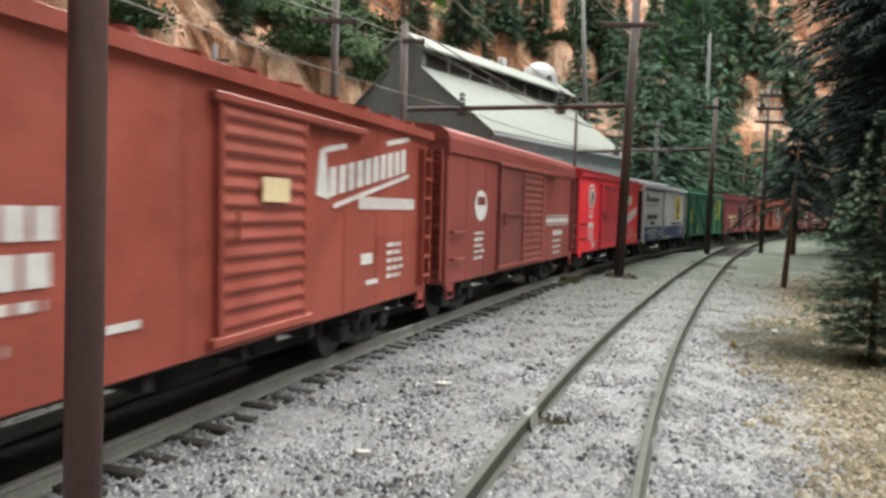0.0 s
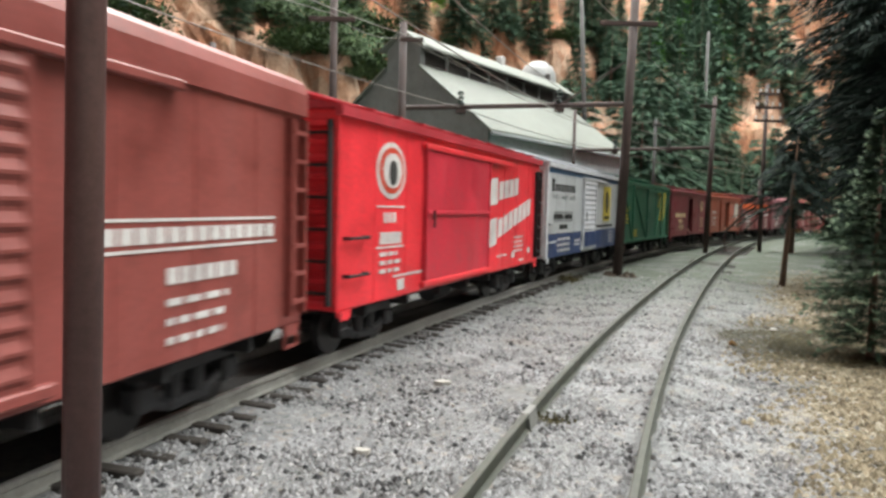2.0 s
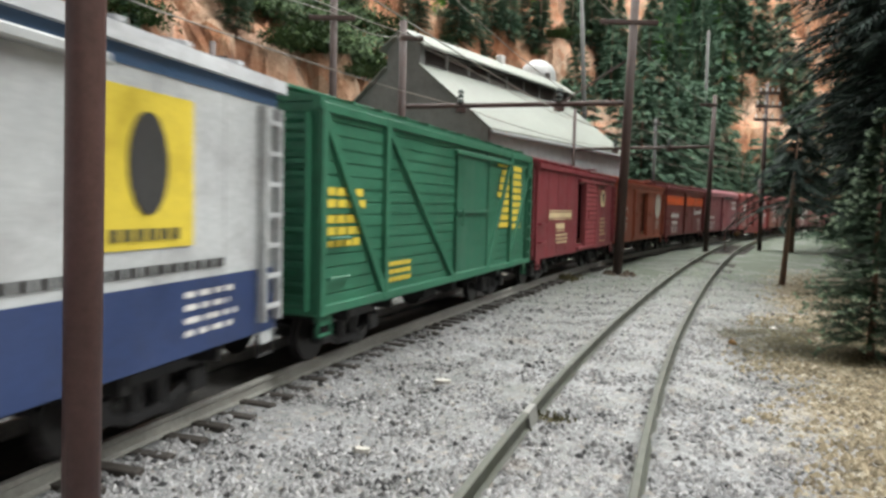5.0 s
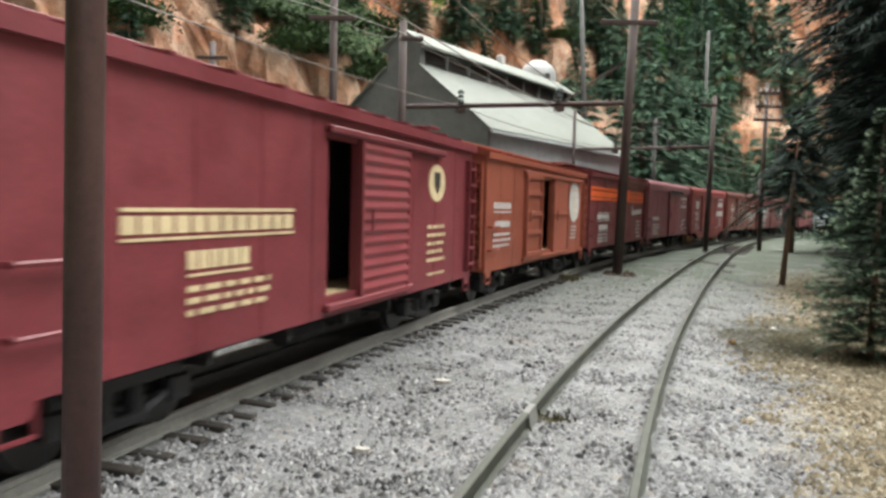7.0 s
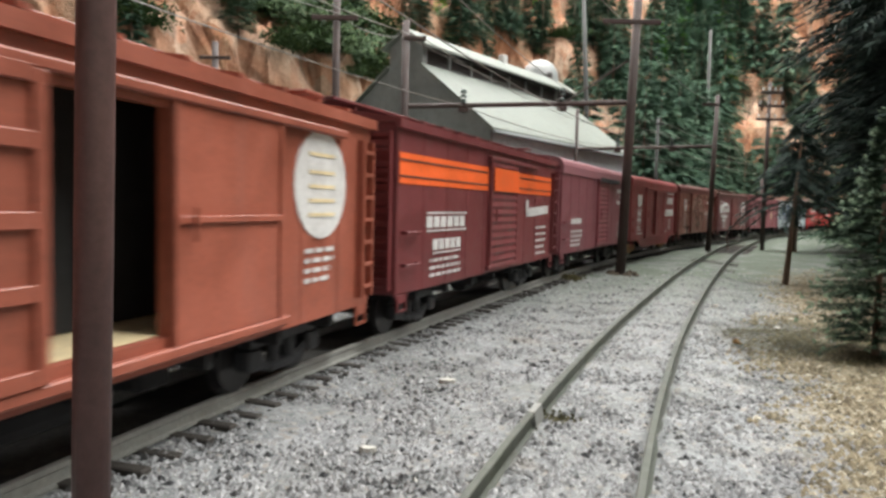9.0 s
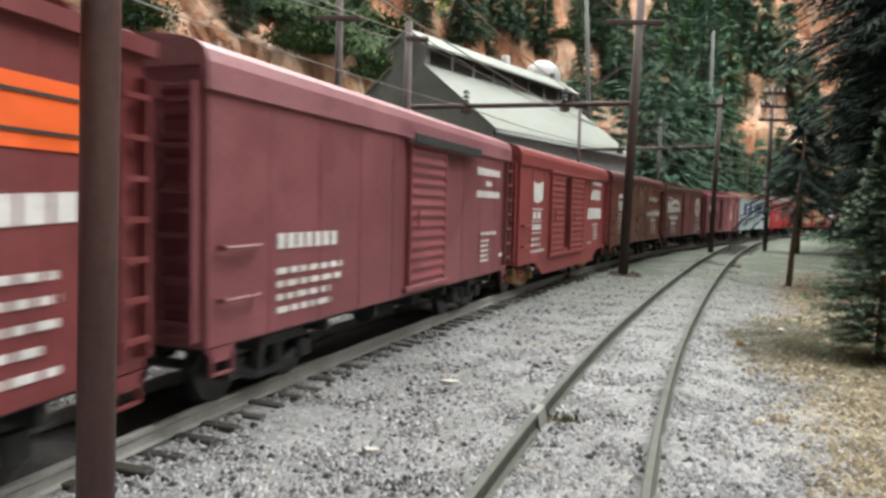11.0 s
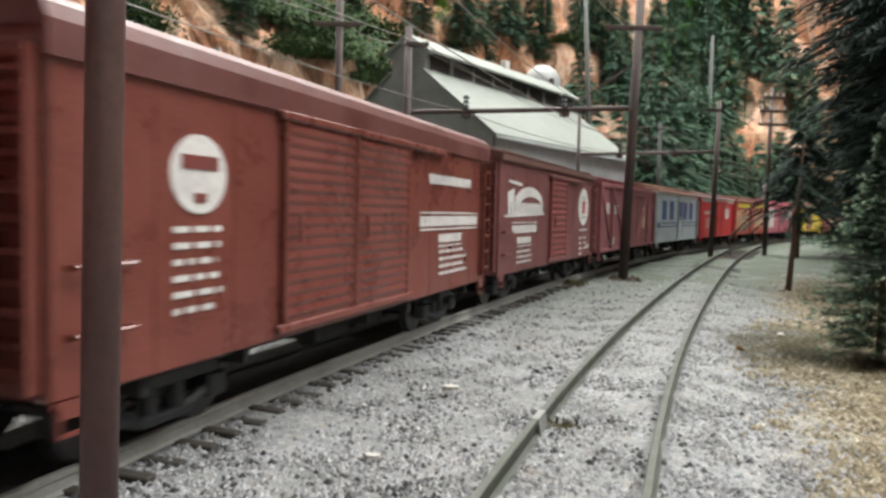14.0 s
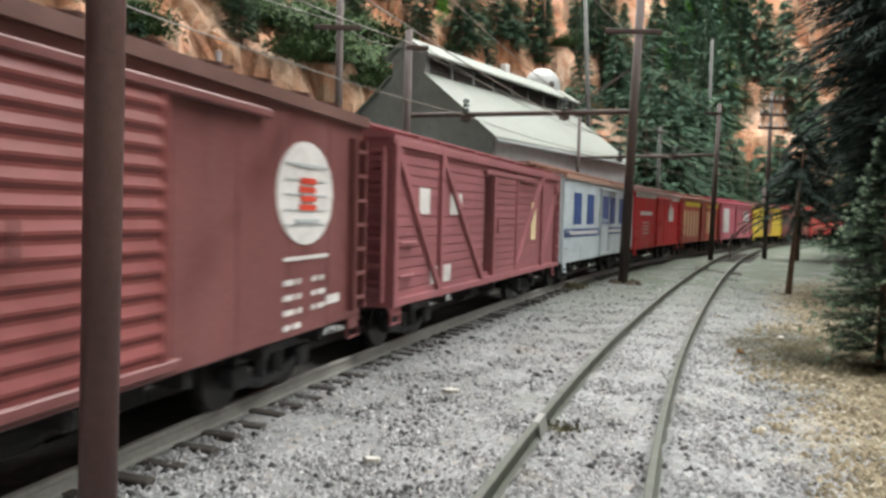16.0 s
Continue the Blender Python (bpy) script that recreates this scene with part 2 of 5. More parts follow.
def cliff_material():
    """Fractured rock: orange and cream faces, broken into small facets with dark cracks."""
    m, nt, b = nodes_of("cliff_rock")
    n1, n2 = noise_at(nt, 6.0, 6, 0.7), noise_at(nt, 1.6, 7, 0.75, (1.0, 1.0, 0.85))
    n3, n4 = noise_at(nt, 14.0, 3), noise_at(nt, 0.4, 5, 0.75)
    tc = nt.nodes.new("ShaderNodeTexCoord")
    mp = nt.nodes.new("ShaderNodeMapping")
    mp.inputs["Scale"].default_value = (1.0, 1.0, 0.55)
    nt.links.new(tc.outputs["Object"], mp.inputs[0])
    cell = nt.nodes.new("ShaderNodeTexVoronoi")
    cell.inputs["Scale"].default_value = 87.0 / 1.3
    nt.links.new(mixed(nt, mp.outputs[0], n4, 0.012), cell.inputs["Vector"])
    c = ramp(nt, n1, [(0.3, (0.2, 0.085, 0.045)), (0.42, (0.36, 0.16, 0.085)), (0.54, (0.44, 0.25, 0.15)), (0.66, (0.52, 0.39, 0.29))])
    c = mixed(nt, c, (0.56, 0.42, 0.32), ramp(nt, n3, [(0.44, (0, 0, 0)), (0.56, (0.8, 0.8, 0.8))]))
    c = mixed(nt, c, ramp(nt, n2, [(0.36, (0.3, 0.25, 0.2)), (0.46, (0.8, 0.77, 0.74)), (0.66, (1.0, 1.0, 1.0))]), 0.85, "MULTIPLY")
    c = mixed(nt, c, ramp(nt, n4, [(0.3, (0.6, 0.56, 0.52)), (0.6, (1.05, 1.05, 1.05))]), 0.8, "MULTIPLY")
    c = mixed(nt, c, (0.06, 0.07, 0.03), ramp(nt, noise_at(nt, 1.1, 6, 0.75), [(0.57, (0, 0, 0)), (0.68, (0.6, 0.6, 0.6))]))
    facet = nt.nodes.new("ShaderNodeSeparateColor")
    nt.links.new(cell.outputs["Color"], facet.inputs[0])
    c = mixed(nt, c, (0.42, 0.17, 0.085), ramp(nt, facet.outputs[0], [(0.45, (0, 0, 0)), (0.9, (0.55, 0.55, 0.55))]))
    c = mixed(nt, c, ramp(nt, facet.outputs[1], [(0.0, (0.62, 0.6, 0.58)), (0.6, (1.0, 1.0, 1.0))]), 0.75, "MULTIPLY")
    nt.links.new(c, b.inputs["Base Color"])
    b.inputs["Roughness"].default_value = 0.95
    h = mixed(nt, n2, cell.outputs["Distance"], 0.5)
    bump(nt, b, mixed(nt, h, n4, 0.3), 1.0, 0.7)
    return m


MAT["cliff"] = cliff_material()


# ---- mesh helper ----
class Geo:
    """Collects vertices and faces in full-size metres."""

    def __init__(self):
        self.v, self.f = [], []

    def add(self, vs, fs):
        o = len(self.v)
        self.v.extend(vs)
        self.f.extend([tuple(i + o for i in f) for f in fs])
        return self

    def box(self, x0, x1, y0, y1, z0, z1, c=0.0):
        if c <= 0:
            vs = [(x, y, z) for z in (z0, z1) for y in (y0, y1) for x in (x0, x1)]
            return self.add(vs, [(0, 2, 3, 1), (4, 5, 7, 6), (0, 1, 5, 4), (2, 6, 7, 3), (0, 4, 6, 2), (1, 3, 7, 5)])
        vs, idx = [], {}
        for sx in (0, 1):
            for sy in (0, 1):
                for sz in (0, 1):
                    X, Y, Z = (x0, x1)[sx], (y0, y1)[sy], (z0, z1)[sz]
                    ix, iy, iz = (c, -c)[sx], (c, -c)[sy], (c, -c)[sz]
                    for k, p in enumerate(((X, Y + iy, Z + iz), (X + ix, Y, Z + iz), (X + ix, Y + iy, Z))):
                        idx[sx, sy, sz, k] = len(vs)
                        vs.append(p)
        i = idx
        fs = []
        for s in (0, 1):
            fs.append((i[s, 0, 0, 0], i[s, 1, 0, 0], i[s, 1, 1, 0], i[s, 0, 1, 0]))
            fs.append((i[0, s, 0, 1], i[1, s, 0, 1], i[1, s, 1, 1], i[0, s, 1, 1]))
            fs.append((i[0, 0, s, 2], i[1, 0, s, 2], i[1, 1, s, 2], i[0, 1, s, 2]))
            for u in (0, 1):
                fs.append((i[s, u, 0, 0], i[s, u, 1, 0], i[s, u, 1, 1], i[s, u, 0, 1]))
                fs.append((i[s, 0, u, 0], i[s, 1, u, 0], i[s, 1, u, 2], i[s, 0, u, 2]))
                fs.append((i[0, s, u, 1], i[1, s, u, 1], i[1, s, u, 2], i[0, s, u, 2]))
                for w in (0, 1):
                    fs.append((i[s, u, w, 0], i[s, u, w, 1], i[s, u, w, 2]))
        return self.add(vs, fs)

    def tube(self, a, b, r0, r1=None, n=8):
        r1 = r0 if r1 is None else r1
        a, b = Vector(a), Vector(b)
        d = (b - a).normalized()
        u = d.orthogonal().normalized()
        w = d.cross(u)
        vs = [tuple(p + (u * math.cos(2 * math.pi * k / n) + w * math.sin(2 * math.pi * k / n)) * r) for p, r in ((a, r0), (b, r1)) for k in range(n)]
        fs = [(k, (k + 1) % n, n + (k + 1) % n, n + k) for k in range(n)]
        fs += [tuple(range(n))[::-1], tuple(range(n, 2 * n))]
        return self.add(vs, fs)

    def sweep(self, pts, prof, up=Vector((0, 0, 1))):
        """prof: (lateral to the right, height) pairs, carried along pts."""
        n = len(prof)
        vs = []
        for k, p in enumerate(pts):
            d = (Vector(pts[min(k + 1, len(pts) - 1)]) - Vector(pts[max(k - 1, 0)])).normalized()
            r = d.cross(up).normalized()
            vs += [tuple(Vector(p) + r * a + up * b) for a, b in prof]
        fs = [(k * n + j, k * n + (j + 1) % n, (k + 1) * n + (j + 1) % n, (k + 1) * n + j) for k in range(len(pts) - 1) for j in range(n)]
        fs += [tuple(range(n)), tuple(range((len(pts) - 1) * n, len(pts) * n))[::-1]]
        return self.add(vs, fs)

    def prism(self, prof, x0, x1):
        """A profile of (y, z) pairs drawn out along x."""
        n = len(prof)
        vs = [(x, y, z) for x in (x0, x1) for y, z in prof]
        return self.add(vs, [(j, (j + 1) % n, n + (j + 1) % n, n + j) for j in range(n)] + [tuple(range(n))[::-1], tuple(range(n, 2 * n))])

    def plate(self, poly, y, t):
        """A flat plate on the side that faces -y: poly of (x, z), front face at y - t."""
        n = len(poly)
        vs = [(x, yy, z) for yy in (y - t, y) for x, z in poly]
        return self.add(vs, [tuple(range(n)), tuple(range(n, 2 * n))[::-1]] + [(j, n + j, n + (j + 1) % n, (j + 1) % n) for j in range(n)])


def mesh_of(name, geo, mat, smooth=False):
    me = bpy.data.meshes.new(name)
    me.from_pydata([(x * K, y * K, z * K) for x, y, z in geo.v], [], geo.f)
    me.materials.append(mat)
    bm = bmesh.new()
    bm.from_mesh(me)
    bmesh.ops.recalc_face_normals(bm, faces=bm.faces)
    bm.to_mesh(me)
    bm.free()
    if smooth:
        me.polygons.foreach_set("use_smooth", [True] * len(me.polygons))
    me.update()
    return me


def raw_mesh(name, geo, mat):
    me = bpy.data.meshes.new(name)
    me.from_pydata([(x * K, y * K, z * K) for x, y, z in geo.v], [], geo.f)
    me.materials.append(mat)
    me.update()
    return me


def part(name, geo, mat, parent=None, label="", smooth=False):
    ob = new(name, mesh_of(name, geo, mat, smooth))
    if parent is not None:
        ob.parent = parent
    return tagged(ob, label)


def shared(name, me, parent, x, y, z, rz=0.0):
    ob = new(name, me)
    ob.parent = parent
    ob.matrix_basis = Matrix.Translation(P(x, y, z)) @ Matrix.Rotation(rz, 4, "Z")
    return ob


def thing(name, label, category, x=0, y=0, z=0, rz=0, group="", kind=""):
    ob = new(name)
    ob.empty_display_size = 0.01
    ob.matrix_basis = pose(x * K, y * K, z * K, 0, 0, rz)
    return tagged(ob, label, category, group, kind)


# ---- the lines of the two tracks: start and heading at stations ----
class Line:
    def __init__(self, x0, y0, stations, headings, s0, s1):
        self.s = np.arange(s0, s1 + 0.5, 1.0)
        th = np.radians(np.interp(self.s, stations, headings))
        dx, dy = np.sin(th), np.cos(th)
        X = np.concatenate([[0], np.cumsum((dx[1:] + dx[:-1]) / 2)])
        Y = np.concatenate([[0], np.cumsum((dy[1:] + dy[:-1]) / 2)])
        i = int(-s0)
        self.x, self.y, self.th = X - X[i] + x0, Y - Y[i] + y0, th

    def at(self, s, lat=0.0):
        th = float(np.interp(s, self.s, self.th))
        return float(np.interp(s, self.s, self.x)) + lat * math.cos(th), float(np.interp(s, self.s, self.y)) - lat * math.sin(th), th


MAIN = Line(-2.638, 12.763, [-30, 0, 25, 45, 65, 85, 110, 150], [2.02, 20.14, 25.62, 30.58, 34.32, 38.06, 42.73, 50.2], -60, 320)
SIDING = Line(0.98, 6.35, [-10, 0, 5, 12, 25, 45, 65, 85], [17, 18.3, 20.5, 22.5, 23.6, 25.5, 28, 31], -20, 120)


def hill(x, y):
    """Height of the rocky hillside behind the railway."""
    pts = HILLFOOT
    best, side = 1e9, 0
    for (ax, ay), (bx, by) in zip(pts, pts[1:]):
        ux, uy = bx - ax, by - ay
        q = max(0, min(1, ((x - ax) * ux + (y - ay) * uy) / (ux * ux + uy * uy)))
        d = math.hypot(x - ax - q * ux, y - ay - q * uy)
        if d < best:
            best, side = d, math.copysign(1, ux * (y - ay) - uy * (x - ax))
    d = best * side
    w = noise.noise((x * 0.06, y * 0.06, 3.0)) * 4.5 + (abs(noise.noise((x * 0.16, y * 0.16, 7.0))) - 0.25) * 5.0 + abs(noise.noise((x * 0.45, y * 0.45, 2.0))) * 1.8
    d += w
    steps = HILLSTEPS
    z = float(np.interp(d, [a for a, _ in steps], [b for _, b in steps]))
    return z + 0.8 * noise.noise((x * 0.3, y * 0.3, 1.0)) * min(1, max(0, d))


HILLFOOT = [(-90, 0), (-55, 25), (-32, 44), (-18, 57), (-6, 74), (12, 90), (36, 108), (70, 132), (120, 168), (230, 230)]
HILLSTEPS = [(-1, -0.6), (0, 0), (3, 17), (7, 19), (9.5, 27), (14, 30), (17, 39), (21, 42), (24, 54), (30, 58), (36, 68), (70, 72)]


# ---- ground, hillside and room ----
def lateral(line, x, y):
    i = int(np.argmin((line.x - x) ** 2 + (line.y - y) ** 2))
    th = line.th[i]
    return (x - line.x[i]) * math.cos(th) - (y - line.y[i]) * math.sin(th)


def bed(x, y):
    """How far the ballast is heaped up round the ties."""
    z = 0.0
    for l in (MAIN, SIDING):
        q = abs(lateral(l, x, y))
        z = max(z, (0.062 if l is MAIN else 0.09) * max(0.0, min(1.0, (1.9 - q) / 0.8)))
    return z


def build_ground():
    g = Geo()
    # one sheet, fine near the eye and coarse far away
    xs = sorted(set([round(-90 + 6 * i, 2) for i in range(55)] + [round(-8 + 0.25 * i, 2) for i in range(100)]))
    ys = sorted(set([round(-60 + 8 * i, 2) for i in range(42)] + [round(2 + 0.25 * i, 2) for i in range(120)]))
    for y in ys:
        for x in xs:
            z = -0.3
            if y < 60:
                z += bed(x, y)
            if -8 <= x <= 17 and 2 <= y <= 32:
                z += 0.05 * noise.noise((x * 1.3, y * 1.3, 0)) + 0.025 * noise.noise((x * 5, y * 5, 2))
            g.v.append((x, y, z))
    n = len(xs)
    g.f = [(j * n + i, j * n + i + 1, (j + 1) * n + i + 1, (j + 1) * n + i) for j in range(len(ys) - 1) for i in range(n - 1)]
    me = raw_mesh("ground", g, MAT["ground"])
    me.polygons.foreach_set("use_smooth", [True] * len(me.polygons))
    tagged(new("ground", me), "grey crushed-stone ballast giving way to tan sandy soil", "ground", kind="structure")


def build_hill():
    g = Geo()
    xs = np.arange(-50, 165, 0.95)
    ys = np.arange(10, 215, 0.95)
    idx = {}
    for j, y in enumerate(ys):
        for i, x in enumerate(xs):
            if y < 0.55 * x + 30 or y > 0.75 * x + 175:
                continue
            idx[i, j] = len(g.v)
            z = hill(x, y)
            z += (1.1 * noise.noise((x * 0.5, y * 0.5, 5.0)) + 0.9 * noise.noise((x * 1.1, y * 1.1, 8.0)) + 0.7 * noise.cell((x * 0.7, y * 0.7, 2.0))) * min(1, max(0, z * 0.3))
            k = 1.5 * min(1, max(0, z))
            g.v.append((x + k * (noise.noise((x * 0.25, y * 0.25, z * 0.2)) + 0.4 * noise.noise((x * 0.9, y * 0.9, z * 0.8))), y + k * (noise.noise((x * 0.25, y * 0.25, 9 + z * 0.2)) + 0.4 * noise.noise((x * 0.9, y * 0.9, 9 + z * 0.8))), z - 0.35))
    for (i, j), a in idx.items():
        if (i + 1, j) in idx and (i, j + 1) in idx and (i + 1, j + 1) in idx:
            g.f.append((a, idx[i + 1, j], idx[i + 1, j + 1], idx[i, j + 1]))
    me = raw_mesh("cliff", g, MAT["cliff"])
    tagged(new("cliff", me), "orange and cream rock cliff in steep ledges", "cliff", kind="structure")


def build_room():
    w, h0, h1 = 3.6, -0.9, 1.35
    t = 0.1

    def wall(name, x0, x1, y0, y1, z0, z1, label):
        g = Geo().box(x0 / K, x1 / K, y0 / K, y1 / K, z0 / K, z1 / K)
        tagged(part(name, g, MAT["roomwall"]), label, name.split("_")[0], kind="structure")
    wall("wall_south", -w, w, -1.6 - t, -1.6, h0, h1, "plain off-white room wall behind the layout")
    wall("wall_north", -w, w, 4.2, 4.2 + t, h0, h1, "plain off-white room wall beyond the hillside")
    wall("wall_west", -w - t, -w, -1.6 - t, 4.2 + t, h0, h1, "plain off-white room wall")
    wall("wall_east", w, w + t, -1.6 - t, 4.2 + t, h0, h1, "plain off-white room wall")
    wall("ceiling", -w - t, w + t, -1.6 - t, 4.2 + t, h1, h1 + t, "plain white room ceiling with fluorescent fittings")
    wall("floor", -w - t, w + t, -1.6 - t, 4.2 + t, h0 - t, h0, "plain room floor under the layout")
    m, nt, b = nodes_of("tube_diffuser")
    b.inputs["Emission Color"].default_value = (1.0, 0.97, 0.92, 1)
    b.inputs["Emission Strength"].default_value = 6.0
    for x, y, z in LAMPS:
        e = thing("ceiling_light", "long white fluorescent ceiling fitting, switched on", "lamp", x / K, y / K, z / K, group="ceiling lights")
        part("housing", Geo().box(-0.62 / K, 0.62 / K, -0.12 / K, 0.12 / K, 0.02 / K, 0.1 / K, 0.5), MAT["roomwall"], e)
        part("diffuser", Geo().box(-0.6 / K, 0.6 / K, -0.1 / K, 0.1 / K, 0.012 / K, 0.022 / K, 0.2), m, e)
        ld = bpy.data.lights.new("fluorescent", "AREA")
        ld.shape, ld.size, ld.size_y, ld.energy, ld.color = "RECTANGLE", 1.2, 0.22, LAMP_W, (0.965, 0.985, 0.965)
        lo = new("fluorescent_lamp", ld)
        lo.matrix_basis = pose(x, y, z)


build_ground()
build_hill()
build_room()


# ---- tracks ----
def build_track(name, label, line, s0, s1, tie0, tie1, steel, wear, drop=0.0):
    e = thing(name, label, "track", kind="structure")
    prof = [(-0.045, -0.006), (-0.036, 0.0), (0.036, 0.0), (0.045, -0.006), (0.045, -0.055), (0.018, -0.075), (0.02, -0.18), (0.075, -0.2), (0.075, -0.215), (-0.075, -0.215), (-0.075, -0.2), (-0.02, -0.18), (-0.018, -0.075), (-0.045, -0.055)]
    for lat in (-0.75, 0.75):
        pts = [(*line.at(s, lat)[:2], 0.0) for s in np.arange(s0, s1, 1.0)]
        part("rail", Geo().sweep(pts, prof), steel, e, wear)
    tie = mesh_of("tie", Geo().box(-1.3, 1.3, -0.085, 0.085, -0.42, -0.2, 0.015), MAT["tie"])
    s, k = tie0, 0
    while s < tie1:
        x, y, th = line.at(s)
        if k < 295:
            shared("tie", tie, e, x + random.uniform(-0.05, 0.05), y, drop + random.uniform(-0.02, 0.02), -th + random.uniform(-0.03, 0.03))
        k += 1
        s += 0.53 + random.uniform(-0.04, 0.04)
    return e


build_track("main_track", "main-line track with worn steel rails on dark timber ties", MAIN, -24, 300, -16, 130, MAT["rail_top"], "dull worn steel rail")
def build_cinder_shade():
    """Black cinder sheet between the running rails, darkened as the shade under the train."""
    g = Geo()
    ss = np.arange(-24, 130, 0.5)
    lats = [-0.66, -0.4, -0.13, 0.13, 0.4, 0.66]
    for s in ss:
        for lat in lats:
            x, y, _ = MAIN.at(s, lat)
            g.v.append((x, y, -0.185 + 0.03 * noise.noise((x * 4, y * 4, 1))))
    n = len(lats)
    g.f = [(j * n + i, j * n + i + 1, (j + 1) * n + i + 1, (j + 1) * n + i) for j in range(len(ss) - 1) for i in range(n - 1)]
    tagged(new("cinder_shade_bed", raw_mesh("cinder_shade_bed", g, MAT["cinder_shade"])), "black cinder sheet between the rails, the train's shade in its colour", "ballast", kind="structure")


build_cinder_shade()
siding = build_track("siding_track", "weathered siding track half buried in grey ballast", SIDING, -8, 90, -4, 60, MAT["rail_old"], "greenish weathered rail", -0.05)
joint = [(*SIDING.at(q, -0.75)[:2], 0.0) for q in (2.55, 2.8, 3.0)]
part("rail_joiner", Geo().sweep(joint, [(-0.052, -0.05), (-0.045, 0.005), (0.045, 0.005), (0.052, -0.05), (0.08, -0.2), (-0.08, -0.2)]), MAT["joiner"], siding, "pale scraped rail joiner")


def build_gravel():
    rng = random.Random(5)

    def stones(name, label, count, size, where, mat):
        g = Geo()
        base = [(1, 0, 0), (-1, 0, 0), (0, 1, 0), (0, -1, 0), (0, 0, 1), (0, 0, -1)]
        fs = [(0, 2, 4), (2, 1, 4), (1, 3, 4), (3, 0, 4), (2, 0, 5), (1, 2, 5), (3, 1, 5), (0, 3, 5)]
        made = 0
        while made < count:
            y = 4.5 + 34 * rng.random() ** 2.0
            x = rng.uniform(-0.62 * y - 1, 0.66 * y + 1)
            if not where(x, y) or rng.random() > (39 - y) / 20:
                continue
            r = size * (0.35 + rng.random() ** 2.2 * 0.9)
            a = rng.uniform(0, 6.28)
            ca, sa = math.cos(a), math.sin(a)
            k = [rng.uniform(0.65, 1.25) * r for _ in range(6)]
            z = -0.3 + bed(x, y) + r * 0.1
            g.add([(x + (p[0] * ca - p[1] * sa) * k[i], y + (p[0] * sa + p[1] * ca) * k[i], z + p[2] * k[i] * 0.75) for i, p in enumerate(base)], fs)
            made += 1
        tagged(new(name, raw_mesh(name, g, mat)), label, "gravel", kind="stuff")

    def soil(x, y):
        return x - 0.43 * y - 0.6 + 1.5 * noise.noise((x * 0.4, y * 0.4, 4)) > rng.uniform(-0.5, 0.9)

    def free(x, y):
        return abs(abs(lateral(SIDING, x, y)) - 0.75) > 0.1 and abs(lateral(MAIN, x, y)) > 0.86
    stones("ballast_gravel", "loose grey and dark crushed stone", 56000, 0.05, lambda x, y: free(x, y) and not soil(x, y), MAT["stone"])
    def lumpy(x, y):
        near = max(0.0, 1.0 - abs(lateral(MAIN, x, y) - 2.0) / 3.5)
        return free(x, y) and not soil(x, y) and noise.noise((x * 0.9, y * 0.9, 6)) + 0.55 * near > rng.uniform(0.0, 0.75)
    stones("cinder_lumps", "scattered black cinder lumps on the grey ballast", 2600, 0.058, lumpy, MAT["lump"])
    stones("soil_crumbs", "loose tan and cream soil crumbs", 20000, 0.068, lambda x, y: soil(x, y), MAT["dirtstone"])


build_gravel()


def build_spruce_shade():
    """Dark blades as moss and shadow under the young spruce and towards the siding."""
    rng = random.Random(41)
    g = Geo()
    while len(g.f) < 8000:
        x, y = rng.gauss(8.1, 1.3), rng.gauss(15.8, 1.5)
        if noise.noise((x * 1.1, y * 1.6, 3)) < rng.uniform(-0.6, 0.5) or lateral(SIDING, x, y) < 1.0:
            continue
        a, l, z = rng.uniform(0, 6.28), rng.uniform(0.05, 0.14), -0.29 + rng.uniform(0.02, 0.09)
        d, w = Vector((math.cos(a), math.sin(a), rng.uniform(-0.2, 0.2))) * l, Vector((-math.sin(a), math.cos(a), 0)) * 0.022
        p = Vector((x, y, z))
        n = len(g.v)
        g.v += [tuple(p + w), tuple(p + d), tuple(p - w)]
        g.f.append((n, n + 1, n + 2))
    tagged(new("spruce_shade_blades", raw_mesh("spruce_shade_blades", g, MAT["dark_blades"])), "dark olive blades for moss and spruce shadow on the soil", "litter", kind="stuff")


build_spruce_shade()


# ---- poles, beams and wires ----
def mast(label, x, y, top, r0=0.2, r1=0.16, arms=(), lean=(0, 0), base=-0.5, rz=0.0, footing=False, mat="pole", name="line_pole", pins=None):
    e = thing(name, label, "pole", x, y, 0, rz, group="line poles")
    part("shaft", Geo().tube((0, 0, base), (lean[0], lean[1], top), r0, r1, 14), MAT[mat], e, smooth=True)
    for z, a, b in arms:
        part("crossarm", Geo().box(a, b, -0.26, -0.1, z - 0.1, z + 0.1, 0.02), MAT[mat], e)
        for q in (0.08, 0.36, 0.64, 0.92) if pins else ():
            xx = a + (b - a) * q
            part("insulator", Geo().tube((xx, -0.18, z + 0.1), (xx, -0.18, z + 0.22), 0.05, 0.05, 6).tube((xx, -0.18, z + 0.2), (xx, -0.18, z + 0.38), 0.1, 0.07, 8), MAT[pins], e)
    if footing:
        rr = random.Random(3)
        for k in range(14):
            a = k * 2.4
            r = rr.uniform(0.25, 0.75)
            part("clod", Geo().tube((r * math.cos(a), r * math.sin(a), -0.4), (r * math.cos(a) * 0.9, r * math.sin(a) * 0.9, -0.2 + 0.12 * rr.random()), 0.22, 0.05, 7), MAT["earth"], e, "brown earth clod")
    return e


